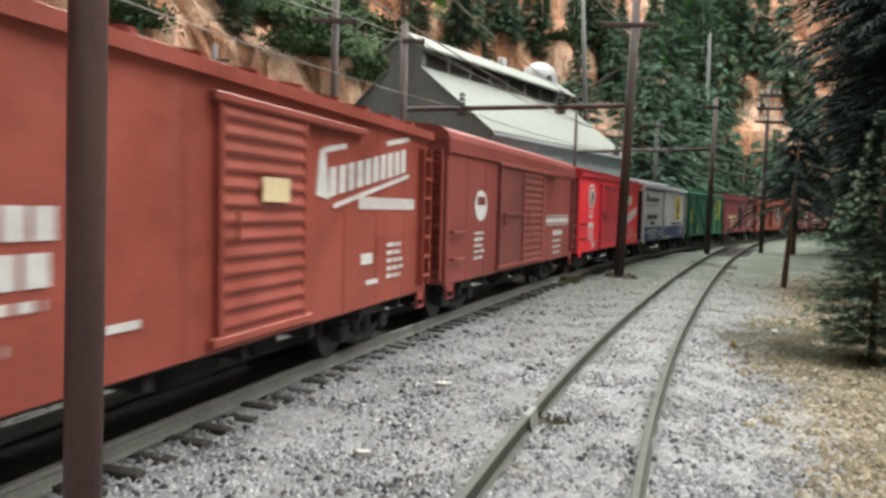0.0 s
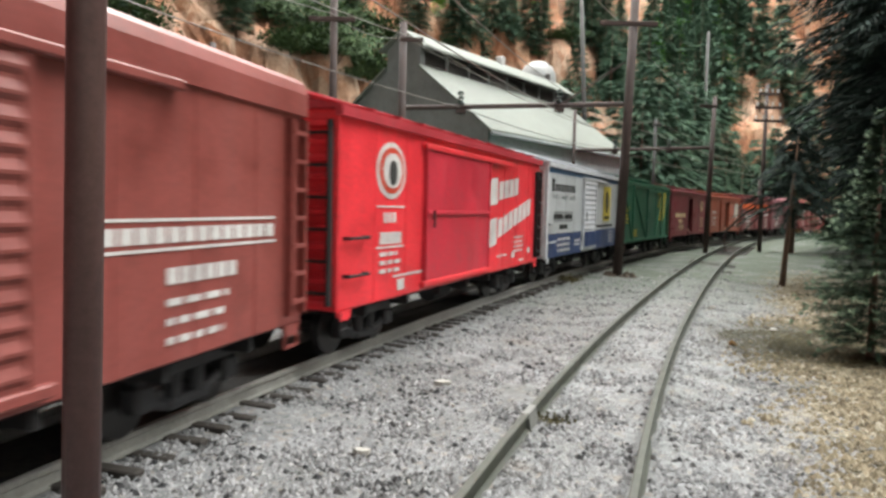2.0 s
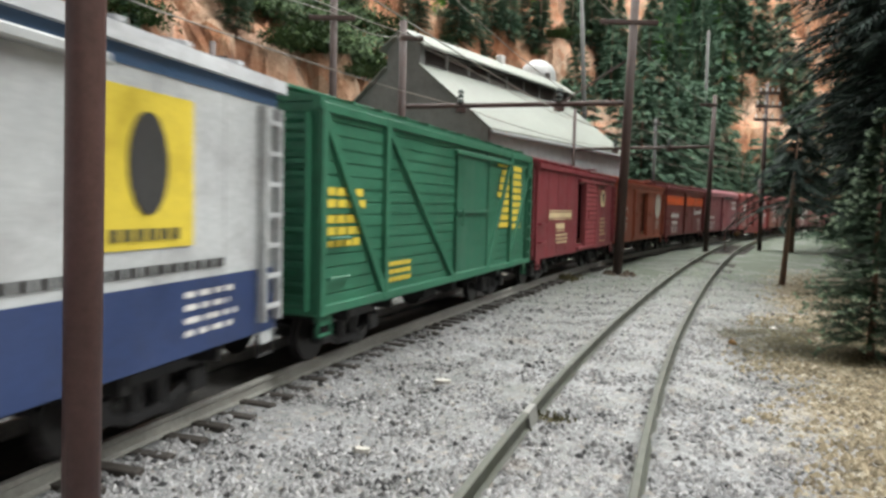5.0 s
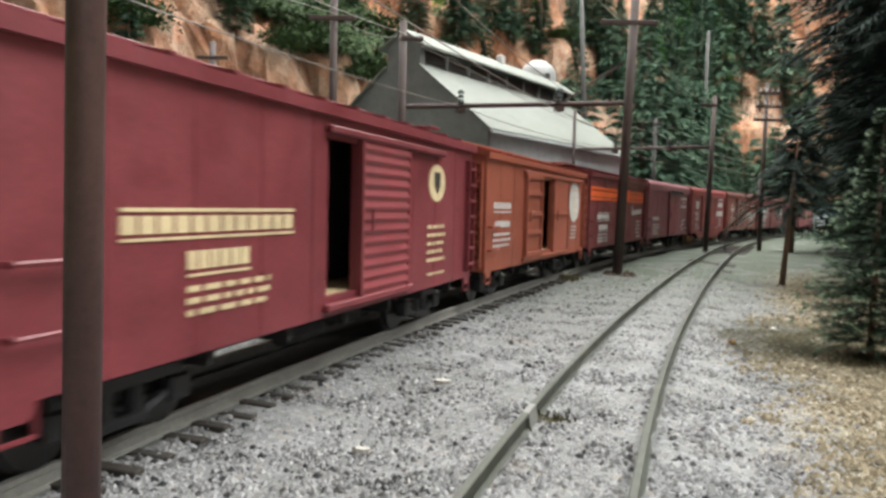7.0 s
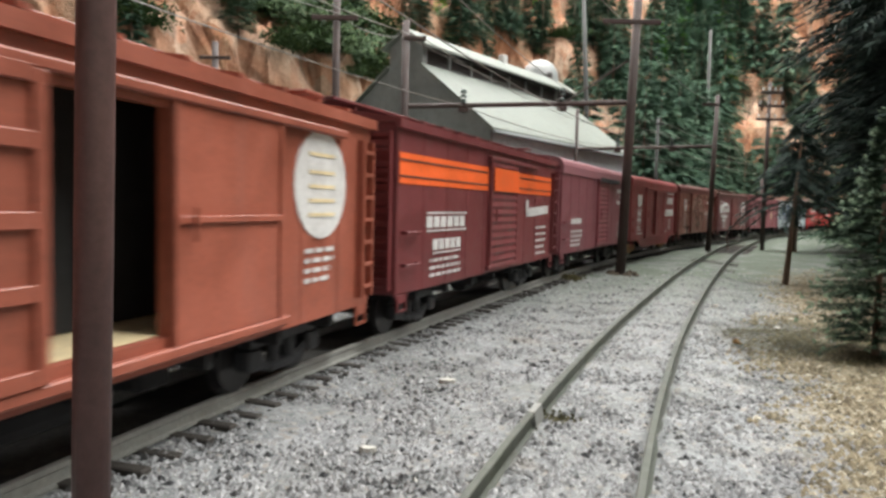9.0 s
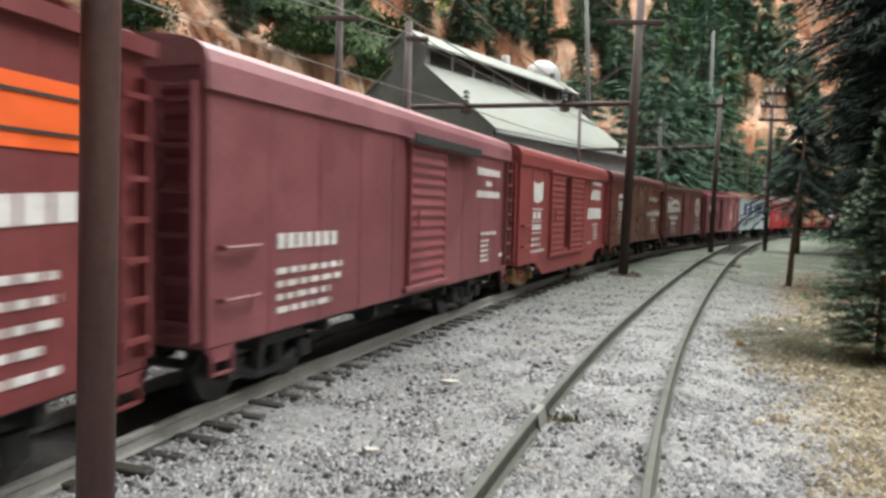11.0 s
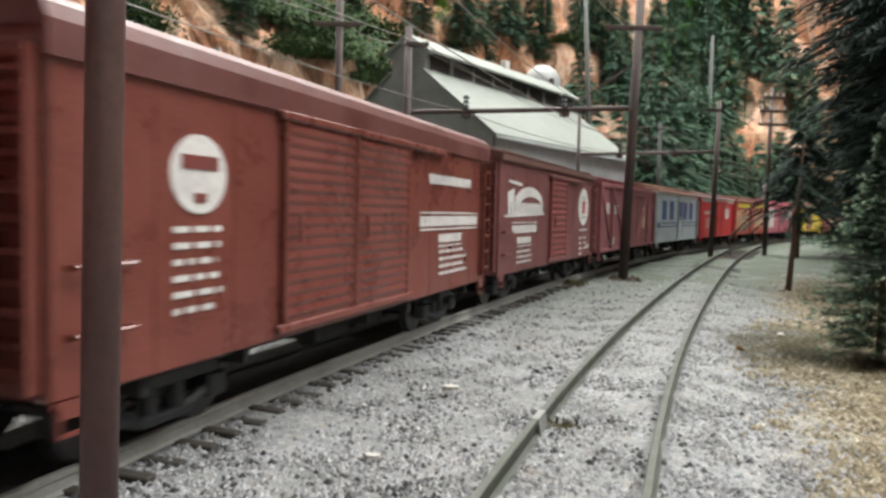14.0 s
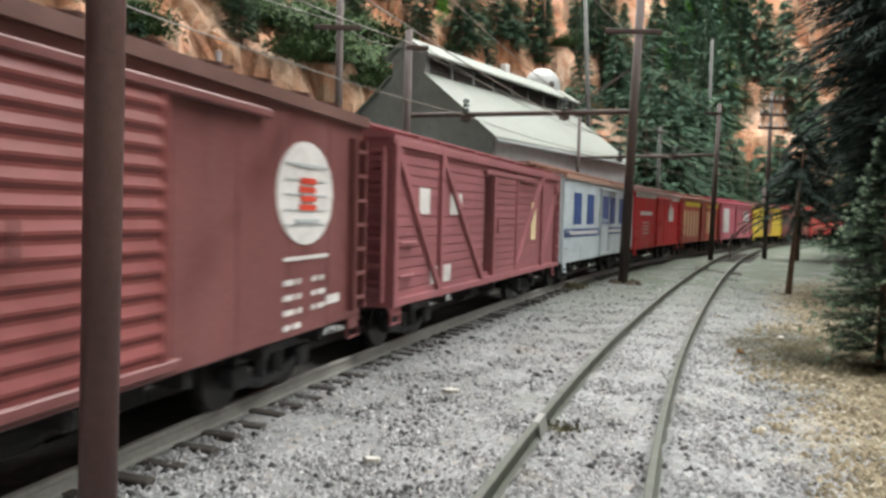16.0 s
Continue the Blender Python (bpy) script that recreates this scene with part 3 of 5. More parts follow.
mast("close brown round steel mast beside the ballast", -2.225, 4.35, 9.0, 0.112, 0.112, lean=(0.16, 0))
mast("tall brown mast standing on the ballast between the tracks", 7.74, 31.76, 12.5, 0.22, 0.18, arms=[(10.66, -1.2, 1.3)], footing=True, lean=(0.35, 0), mat="poledark")
mast("brown mast behind the train carrying the beam's end", -1.99, 32.4, 10.7, 0.19, 0.17, arms=[(9.9, -0.1, 0.9)], mat="poledark")
mast("tall brown mast with a crossarm behind the train", -4.7, 30.0, 12.5, 0.17, 0.15, arms=[(10.1, -1.0, 0.9)], mat="poledark")
mast("thin brown mast before the shed wall", 8.95, 50.5, 9.5, 0.14, 0.11, mat="poledark")
mast("brown mast beside the siding", 18.83, 51.58, 10.8, 0.19, 0.15, arms=[(10.1, -0.9, 0.3)], lean=(0.2, 0), mat="poledark")
mast("thin grey mast behind the train", 17.9, 62.0, 10.4, 0.16, 0.14, mat="polegrey", arms=[(9.9, -0.3, 0.5)])
mast("bare grey dead trunk on the hillside", 15.0, 75.0, 25, 0.3, 0.2, lean=(-1.5, 0), mat="polegrey", name="dead_trunk")
mast("bare grey trunk high on the slope", 33.8, 95.0, 26, 0.25, 0.2, mat="polegrey", name="dead_trunk")
mast("far thin mast beside the curve", 41.8, 95.8, 7.0, 0.26, 0.22, mat="poledark")
mast("telegraph pole with three crossarms in the trees", 24.2, 55.0, 12.4, 0.17, 0.13, arms=[(11.6, -0.7, 0.9), (10.6, -0.9, 1.1), (9.6, -1.0, 1.2)], name="telegraph_pole", pins="white", mat="poledark")
mast("short pole with crossarm before the cliff", -14.5, 45.0, 12.3, 0.22, 0.2, arms=[(11.3, -0.9, 1.0)], name="telegraph_pole", mat="poledark")


def build_beam(label, ax, ay, az, bx, by, bz, insul, brace):
    e = thing("cross_beam", label, "beam", group="cross beams")
    a, b = Vector((ax, ay, az)), Vector((bx, by, bz))
    part("beam", Geo().tube(a, b, 0.11, 0.11, 8), MAT["poledark"], e)
    for q in insul:
        p = a.lerp(b, q)
        g = Geo().tube(p - Vector((0, 0, 0.35)), p + Vector((0, 0, 0.2)), 0.07, 0.07, 6)
        for k in range(3):
            z = p.z + 0.15 + 0.2 * k
            g.tube((p.x, p.y, z), (p.x, p.y, z + 0.13), 0.17, 0.1, 10)
        part("insulator", g, MAT["insul"], e, "dark green stacked insulator")
        part("clamp", Geo().box(p.x - 0.22, p.x + 0.22, p.y - 0.08, p.y + 0.08, p.z - 0.3, p.z - 0.1, 0.02), MAT["poledark"], e)
    if brace:
        part("brace", Geo().tube(b + Vector((0, 0, 1.8)), a.lerp(b, brace), 0.04, 0.04, 6), MAT["poledark"], e)


build_beam("brown steel beam across the main track with green insulators", -1.99, 32.5, 6.95, 7.74, 31.85, 7.25, (0.27, 0.715), 0.72)
build_beam("thin brown beam across the main track further along", 8.95, 50.6, 6.7, 18.83, 51.7, 7.2, (0.3, 0.7), 0.0)


def wire(label, pts, sag=0.25, r=0.019):
    g = Geo()
    out = []
    for a, b in zip(pts, pts[1:]):
        a, b = Vector(a), Vector(b)
        for k in range(8):
            q = k / 8
            p = a.lerp(b, q)
            p.z -= 4 * sag * q * (1 - q)
            out.append(tuple(p))
    out.append(tuple(pts[-1]))
    g.sweep(out, [(r * math.cos(a), r * math.sin(a)) for a in (0, 1.05, 2.09, 3.14, 4.19, 5.24)])
    tagged(part("overhead_wire", g, MAT["wire"]), label, "wire", group="overhead wires")


wire("thin slack feeder wire over the train", [(-10.5, 6.5, 7.0), (0.6, 32.3, 7.0), (11.9, 50.9, 6.9), (30, 80, 7)], 0.3)
wire("thin trolley wire over the main track", [(-5.2, 5, 7.0), (4.9, 32.0, 6.9), (15.9, 51.3, 6.9), (36, 84, 7)], 0.25)
wire("thin messenger wire over the main track", [(-5.4, 5, 9.4), (4.8, 32.0, 8.0), (15.8, 51.3, 8.0), (36, 84, 8)], 0.5)
wire("thin wire from pole to pole behind the train", [(-14, 12, 10.2), (-4.7, 29.8, 10.3), (-1.95, 32.3, 10.0), (8.95, 50.4, 9.4), (17.9, 61.9, 10.2), (36, 88, 10)], 0.35)
wire("thin wire from pole to pole behind the train", [(-9, 12, 9.0), (-1.2, 32.2, 9.9), (9.2, 50.4, 8.6), (17.9, 61.9, 9.2), (36, 88, 9)], 0.35)
wire("thin wire high on the tall masts", [(-3.0, 4.3, 8.9), (7.2, 31.6, 10.9), (18.3, 51.4, 10.4), (41.5, 95.6, 6.9)], 0.5)


# ---- the shed ----
def build_shed():
    e = thing("shed", "large grey metal shed with pale roof and louvred roof monitor", "building", 2.45, 42.0, -0.3, 90 - 34.5)
    # local x runs along the shed, y to its back
    L, W, ev, mb, mt = 21.6, 12.6, 7.5, 11.4, 12.75
    gable = [(0, 0), (0, ev), (5.0, mb), (5.0, mt - 0.1), (6.3, mt + 0.9), (7.6, mt - 0.1), (7.6, mb), (W, ev), (W, 0)]
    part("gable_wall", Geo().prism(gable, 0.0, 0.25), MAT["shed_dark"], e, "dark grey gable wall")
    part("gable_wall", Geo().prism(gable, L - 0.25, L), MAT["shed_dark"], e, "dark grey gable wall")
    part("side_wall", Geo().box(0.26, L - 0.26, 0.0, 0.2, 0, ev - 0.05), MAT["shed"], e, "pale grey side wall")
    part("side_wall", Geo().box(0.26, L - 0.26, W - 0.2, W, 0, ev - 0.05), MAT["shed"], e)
    n = 12
    for i in range(n):
        a, b = -0.3 + (L + 0.6) * i / n, -0.3 + (L + 0.6) * (i + 1) / n - 0.012
        s = (mb - ev) / 5.0
        part("roof_sheet", Geo().prism([(-0.35, ev - 0.35 * s + 0.03), (5.0, mb + 0.03), (5.0, mb + 0.17), (-0.35, ev - 0.35 * s + 0.17)], a, b), MAT["roof_white"], e)
        part("roof_sheet", Geo().prism([(W + 0.35, ev - 0.35 * s + 0.03), (7.6, mb + 0.03), (7.6, mb + 0.17), (W + 0.35, ev - 0.35 * s + 0.17)], a, b), MAT["roof_white"], e)
        part("monitor_roof_sheet", Geo().prism([(4.55, mt - 0.22), (6.3, mt + 0.93), (8.05, mt - 0.22), (8.05, mt - 0.07), (6.3, mt + 1.08), (4.55, mt - 0.07)], a, b), MAT["roof_white"], e)
    part("eave_gutter", Geo().box(-0.3, L + 0.3, -0.5, -0.34, ev - 0.42, ev - 0.25, 0.03), MAT["shed"], e)
    part("monitor_core", Geo().box(0.3, L - 0.3, 5.25, 7.35, mb, mt - 0.25), MAT["louvre"], e)
    for i in range(9):
        a = 0.3 + (L - 0.7) * i / 8
        part("monitor_post", Geo().box(a, a + 0.16, 5.0, 5.2, mb + 0.18, mt - 0.2), MAT["shed_dark"], e)
    for k in range(6):
        z = mb + 0.22 + k * 0.18
        part("louvre_slat", Geo().prism([(5.03, z), (5.2, z + 0.14), (5.2, z + 0.17), (5.03, z + 0.03)], 0.3, L - 0.3), MAT["louvre"], e)
    part("vent_box", Geo().box(11.6, 12.2, 6.0, 6.5, mt + 0.8, mt + 1.55, 0.05), MAT["white"], e, "small white roof ventilator")


build_shed()


def build_tank():
    e = thing("tank", "white rounded tank with dark hatch behind the shed", "tank", 9.2, 74.0, 0)
    g = Geo()
    rings = [(1.9, 9.0), (1.9, 15.4), (1.8, 16.2), (1.4, 16.9), (0.75, 17.35), (0.1, 17.5)]
    n = 20
    vs = [(r * math.cos(2 * math.pi * k / n), r * math.sin(2 * math.pi * k / n), z) for r, z in rings for k in range(n)]
    g.add(vs, [(j * n + k, j * n + (k + 1) % n, (j + 1) * n + (k + 1) % n, (j + 1) * n + k) for j in range(len(rings) - 1) for k in range(n)])
    part("shell", g, MAT["dome"], e, smooth=True)
    part("hatch", Geo().box(0.5, 1.0, -2.0, -1.5, 14.9, 15.9, 0.1), MAT["louvre"], e)
    for k in range(4):
        a = k * math.pi / 2 + 0.4
        part("leg", Geo().tube((1.6 * math.cos(a), 1.6 * math.sin(a), -0.5), (1.6 * math.cos(a), 1.6 * math.sin(a), 9.2), 0.2, 0.2, 8), MAT["shed_dark"], e)


build_tank()


# ---- trees ----
def crown_geo(h, r, clear, seed, whorls, per, twigs, blade, droop, ragged=0.35, tips=None, taper=0.8):
    """A conifer's crown: whorls of drooping boughs, each a flat frond of slender twigs."""
    rng = random.Random(seed)
    g = Geo()
    for w in range(whorls):
        q = (w + rng.random()) / whorls
        z = clear + (h - clear) * q
        reach = r * (1 - q) ** taper * (1 if q > 0.12 else 0.8) + 0.04 * r
        for k in range(max(4, int(per * (1 - 0.55 * q)))):
            a = rng.uniform(0, 2 * math.pi)
            l = reach * rng.uniform(1 - ragged, 1.12)
            ca, sa = math.cos(a), math.sin(a)
            rise, roll = rng.uniform(-0.1, 0.25), rng.uniform(-0.35, 0.35)
            sag = droop * rng.uniform(0.6, 1.4)
            for b in range(int(twigs * 1.8)):
                u = 0.1 + 0.9 * (b + rng.random()) / (twigs * 1.8)
                p = Vector((ca * l * u, sa * l * u, z + l * (rise * u - sag * u * u)))
                s = blade * rng.uniform(0.4, 0.8) * (0.55 + 1.1 * u * (1.3 - u))
                for side in (-1, 1):
                    ang = a + side * rng.uniform(0.35, 1.0)
                    d = Vector((math.cos(ang), math.sin(ang), rise - 1.6 * sag * u + side * roll + rng.uniform(-0.25, 0.12)))
                    wide = Vector((-d.y, d.x, rng.uniform(-0.9, 0.9))).normalized() * s * 0.085
                    n = len(g.v)
                    g.v += [tuple(p + wide), tuple(p + d * s), tuple(p - wide)]
                    g.f.append((n, n + 1, n + 2))
            if tips is not None and rng.random() < 0.4:
                e = Vector((ca * l, sa * l, z + l * (rise - sag)))
                for b in range(6):
                    d = Vector((ca + rng.uniform(-0.9, 0.9), sa + rng.uniform(-0.9, 0.9), rng.uniform(-0.4, 0.6))).normalized() * blade * 0.55
                    wide = d.orthogonal().normalized() * blade * 0.1
                    n = len(tips.v)
                    tips.v += [tuple(e + d * 0.5 + wide), tuple(e + d), tuple(e + d * 0.5 - wide), tuple(e)]
                    tips.f.append((n, n + 1, n + 2, n + 3))
    return g


def conifer(name, label, h, r, clear, seed, whorls, per, twigs, blade, droop, mat, trunk=0.16, lean=(0, 0), tipped=False, taper=0.8):
    e = thing(name, label, "tree", group="conifers")
    part("trunk", Geo().tube((0, 0, -0.5), (lean[0], lean[1], h - 0.2), trunk, trunk * 0.15, 10), MAT["trunk"], e, smooth=True)
    tips = Geo() if tipped else None
    c = new("crown", raw_mesh("crown", crown_geo(h, r, clear, seed, whorls, per, twigs, blade, droop, tips=tips, taper=taper), MAT[mat]))
    c.parent = e
    c.matrix_basis = Matrix.Translation(P(lean[0] * 0.5, lean[1] * 0.5, 0))
    if tipped:
        t = new("new_growth", raw_mesh("new_growth", tips, MAT["needle_tip"]))
        t.parent = e
        tagged(t, "pale green needle tips")
    return e


def put(tree, x, y, z, rz=0.0):
    tree.matrix_basis = pose(x * K, y * K, z * K, 0, 0, rz)
    return tree


put(conifer("spruce", "dense young dark green spruce with pale needle tips", 5.1, 1.5, 0.3, 11, 50, 30, 11, 0.22, 0.12, "needle_blue", 0.09, tipped=True, taper=1.0), 8.75, 14.5, -0.3)
put(conifer("spruce", "spruce with bare brown lower trunk and hanging boughs", 6.6, 2.7, 3.0, 12, 11, 9, 26, 0.5, 0.42, "needle_dark", 0.13, (0.4, 0)), 13.73, 29.0, -0.3)
put(conifer("spruce", "tall dark spruce behind the young one", 44, 7.0, 5.4, 13, 108, 22, 26, 1.0, 0.3, "needle_dark", 0.45), 21.4, 30.5, -0.3)
put(conifer("spruce", "slim spruce with slender bare trunk", 9.5, 3.0, 4.4, 14, 20, 14, 16, 0.7, 0.3, "needle_dark", 0.2), 25.98, 53.6, -0.3)
put(conifer("spruce", "tall dark spruce beyond the siding", 50, 8.6, 7.6, 15, 98, 20, 22, 1.3, 0.28, "needle_dark", 0.5), 27.6, 42.0, -0.3)
put(conifer("spruce", "tall dark spruce at the edge of the wood", 14, 4.0, 1.2, 16, 44, 20, 22, 0.7, 0.24, "needle_dark", 0.25), 17.2, 22.5, -0.3)

KINDS = [
    conifer("conifer", "dark green conifer on the rocky hillside", 11, 2.9, 0.8, 21, 26, 14, 9, 0.95, 0.22, "needle_hill"),
    conifer("conifer", "blue-green conifer on the rocky hillside", 13, 3.3, 1.0, 22, 26, 14, 10, 1.05, 0.26, "needle_mid"),
    conifer("conifer", "slender dark conifer on the rocky hillside", 9, 1.5, 0.5, 23, 26, 12, 7, 0.6, 0.1, "needle_hill"),
    conifer("conifer", "bright green conifer high on the hillside", 9, 2.2, 0.3, 24, 24, 13, 8, 0.75, 0.05, "needle_bright"),
    conifer("conifer", "full blue-green conifer below the cliff", 15, 3.9, 0.8, 25, 30, 16, 11, 1.15, 0.3, "needle_mid"),
]
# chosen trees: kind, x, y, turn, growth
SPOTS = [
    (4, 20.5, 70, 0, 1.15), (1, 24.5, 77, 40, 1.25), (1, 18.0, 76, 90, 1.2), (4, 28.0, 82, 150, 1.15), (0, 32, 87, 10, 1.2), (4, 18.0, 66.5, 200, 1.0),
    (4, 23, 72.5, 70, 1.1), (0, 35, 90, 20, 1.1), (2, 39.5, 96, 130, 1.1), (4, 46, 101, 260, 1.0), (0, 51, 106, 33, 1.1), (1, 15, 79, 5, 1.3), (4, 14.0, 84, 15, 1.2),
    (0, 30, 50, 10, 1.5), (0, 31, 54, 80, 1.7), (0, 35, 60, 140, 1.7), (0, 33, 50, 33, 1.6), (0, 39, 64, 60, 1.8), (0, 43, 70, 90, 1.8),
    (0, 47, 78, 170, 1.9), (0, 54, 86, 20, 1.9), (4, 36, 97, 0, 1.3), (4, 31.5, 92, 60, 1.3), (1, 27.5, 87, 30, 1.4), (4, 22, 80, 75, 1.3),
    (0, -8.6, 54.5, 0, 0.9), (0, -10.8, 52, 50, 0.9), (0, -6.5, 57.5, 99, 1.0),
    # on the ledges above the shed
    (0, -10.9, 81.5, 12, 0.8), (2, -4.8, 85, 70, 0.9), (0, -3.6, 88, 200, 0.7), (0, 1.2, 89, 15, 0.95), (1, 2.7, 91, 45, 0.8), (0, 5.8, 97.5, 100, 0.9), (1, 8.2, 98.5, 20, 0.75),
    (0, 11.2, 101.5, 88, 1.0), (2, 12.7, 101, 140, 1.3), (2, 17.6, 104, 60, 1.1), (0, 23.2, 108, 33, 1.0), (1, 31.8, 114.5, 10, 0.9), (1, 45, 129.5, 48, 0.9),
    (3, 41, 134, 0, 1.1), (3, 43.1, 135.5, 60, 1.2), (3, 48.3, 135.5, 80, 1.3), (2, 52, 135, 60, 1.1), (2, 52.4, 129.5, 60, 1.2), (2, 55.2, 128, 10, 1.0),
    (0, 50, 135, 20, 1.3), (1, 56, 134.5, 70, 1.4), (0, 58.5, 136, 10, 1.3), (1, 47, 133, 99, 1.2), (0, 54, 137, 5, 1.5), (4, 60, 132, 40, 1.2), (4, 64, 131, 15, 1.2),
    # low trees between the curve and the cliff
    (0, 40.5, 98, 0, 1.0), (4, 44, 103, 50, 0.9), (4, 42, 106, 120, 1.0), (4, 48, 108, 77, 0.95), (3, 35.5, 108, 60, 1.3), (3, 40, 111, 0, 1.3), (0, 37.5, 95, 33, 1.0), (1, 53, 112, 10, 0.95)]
# bushes heaped on the ledges left of the shed: x, y, growth
LEDGE = [(-24.6, 55, 1.5), (-23.5, 55, 1.3), (-22.3, 65, 1.6), (-20.5, 67.5, 1.5), (-19, 69.5, 1.7), (-17.9, 71.5, 1.9), (-16.3, 72, 2.0), (-15.1, 77, 2.2), (-14.9, 66, 1.3), (-12.7, 70.5, 1.9), (-10.5, 70.5, 2.0),
         (-9.2, 78, 2.2), (-8.5, 83, 2.2), (-12.6, 70, 1.7), (-11.5, 81.5, 2.0), (-8.3, 75.5, 1.7), (-15.2, 77.5, 1.9), (-16.1, 76, 1.8)]


def build_forest():
    rng = random.Random(9)
    used = set()
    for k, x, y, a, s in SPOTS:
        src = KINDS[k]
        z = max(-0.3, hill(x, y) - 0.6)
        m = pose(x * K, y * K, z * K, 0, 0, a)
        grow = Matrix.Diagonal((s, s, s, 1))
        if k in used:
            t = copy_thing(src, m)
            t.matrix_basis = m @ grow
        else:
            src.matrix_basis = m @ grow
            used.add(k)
    n = 0
    while n < 112:
        x = rng.uniform(-45, 80) if n < 50 else rng.uniform(12, 62)
        y = 0.75 * x + rng.uniform(62, 125)
        z = hill(x, y)
        slope = abs(hill(x + 1, y + 1) - hill(x - 1, y - 1))
        if z < 7 or slope > (3.0 if n < 50 else 7.0) or z > 45 or not -0.45 < x / y < 0.62 or (n >= 50 and not 0.15 < x / y < 0.4) or (-0.42 < x / y < -0.19 and z < 17.5) or (0.385 < x / y < 0.445 and z < 30):
            continue
        k = rng.choice((0, 0, 1, 2, 1, 0, 4)) if z < 22 else rng.choice((0, 1, 2, 3, 1))
        s = rng.uniform(0.55, 0.9) if n < 50 else rng.uniform(0.8, 1.15)
        m = pose(x * K, y * K, (z - 0.8) * K, 0, 0, rng.uniform(0, 360))
        t = copy_thing(KINDS[k], m)
        t.matrix_basis = m @ Matrix.Diagonal((s, s, s, 1))
        n += 1


build_forest()


def build_bushes():
    rng = random.Random(31)
    g = Geo()
    for k in range(430):
        p = Vector((rng.gauss(0, 0.75), rng.gauss(0, 0.75), abs(rng.gauss(0, 0.55)) - 0.15))
        for b in range(4):
            d = Vector((rng.uniform(-1, 1), rng.uniform(-1, 1), rng.uniform(-0.6, 0.7))).normalized() * rng.uniform(0.18, 0.46)
            w = d.orthogonal().normalized() * 0.05
            m = p + d * 0.5
            g.add([tuple(p), tuple(m + w), tuple(p + d), tuple(m - w)], [(0, 1, 2, 3)])
    me = raw_mesh("bush", g, MAT["bush"])
    for x, y, s in LEDGE:
        o = tagged(new("bush", me), "full dark green bush spilling over a rock ledge", "bush", "bushes on the rock")
        o.matrix_basis = pose(x * K, y * K, (hill(x, y) - 0.2) * K, 0, 0, rng.uniform(0, 360)) @ Matrix.Diagonal((s, s, s * 1.15, 1))
    n = 0
    while n < 75:
        x = rng.uniform(-45, 55)
        y = 0.75 * x + rng.uniform(56, 100)
        z = hill(x, y)
        if z < 3 or z > 40 or (-0.42 < x / y < -0.19 and z < 17.5):
            continue
        o = tagged(new("bush", me), "low dark green bush clinging to the rock", "bush", "bushes on the rock")
        s = rng.uniform(0.7, 1.9)
        o.matrix_basis = pose(x * K, y * K, (z - 0.5) * K, 0, 0, rng.uniform(0, 360)) @ Matrix.Diagonal((s, s, s * 0.9, 1))
        n += 1


build_bushes()


# ---- the train ----
HW = 1.55          # half width of a car body
SIDE = -HW         # the side that is seen faces -y
CARS = []


def bar(e, x0, x1, z0, z1, mat, slope=0.0, name="marking", t=0.012, y=SIDE):
    """A plain bar of lettering on the side."""
    xm = (x0 + x1) / 2
    return part(name, Geo().plate([(x0, z0 + (x0 - xm) * slope), (x1, z0 + (x1 - xm) * slope), (x1, z1 + (x1 - xm) * slope), (x0, z1 + (x0 - xm) * slope)], y - 0.002, t), MAT[mat], e)


def blocks(e, x0, x1, z0, z1, n, mat, slope=0.0, fill=0.64, name="marking", y=SIDE):
    """A word as a row of n plain blocks."""
    g = Geo()
    xm, w = (x0 + x1) / 2, (x1 - x0) / n
    for i in range(n):
        a = x0 + w * i
        b = a + w * fill * 0.92
        g.plate([(a, z0 + (a - xm) * slope), (b, z0 + (b - xm) * slope), (b, z1 + (b - xm) * slope), (a, z1 + (a - xm) * slope)], y - 0.002, 0.012)
    return part(name, g, MAT[mat], e)


def lines(e, x0, x1, z1, n, mat, h=0.09, step=0.2, seed=1):
    """Small rows of data as broken bars."""
    rng = random.Random(seed)
    h *= 0.8
    for i in range(n):
        g = Geo()
        x = x0
        end = x1 - rng.uniform(0, 0.25) * (x1 - x0)
        while x < end:
            w = min(rng.uniform(0.1, 0.3), end - x)
            g.plate([(x, z1 - i * step - h), (x + w, z1 - i * step - h), (x + w, z1 - i * step), (x, z1 - i * step)], SIDE - 0.002, 0.012)
            x += w + 0.085
        part("marking", g, MAT[mat], e)


def words(e, x0, x1, z0, z1, text, mat):
    """A word in plain capitals, fitted between x0 and x1 and between z0 and z1."""
    cu = bpy.data.curves.new("lettering", "FONT")
    cu.body = text
    tmp = new("lettering", cu)
    bpy.context.view_layer.update()
    me = bpy.data.meshes.new_from_object(tmp)
    bpy.data.objects.remove(tmp)
    bpy.data.curves.remove(cu)
    xs, ys = [v.co.x for v in me.vertices], [v.co.y for v in me.vertices]
    kx, kz = (x1 - x0) / (max(xs) - min(xs)), (z1 - z0) / (max(ys) - min(ys))
    ax, az = min(xs), min(ys)
    for v in me.vertices:
        v.co = P(x0 + (v.co.x - ax) * kx, SIDE - 0.012, z0 + (v.co.y - az) * kz)
    me.materials.append(MAT[mat])
    ob = new("lettering", me)
    ob.parent = e
    return tagged(ob, "black lettering")


def disc(e, x, z, rx, rz, mat, t=0.014, name="herald", lift=0.0):
    n = 28
    return part(name, Geo().plate([(x + rx * math.cos(2 * math.pi * k / n), z + rz * math.sin(2 * math.pi * k / n)) for k in range(n)], SIDE - 0.002 - lift, t), MAT[mat], e)


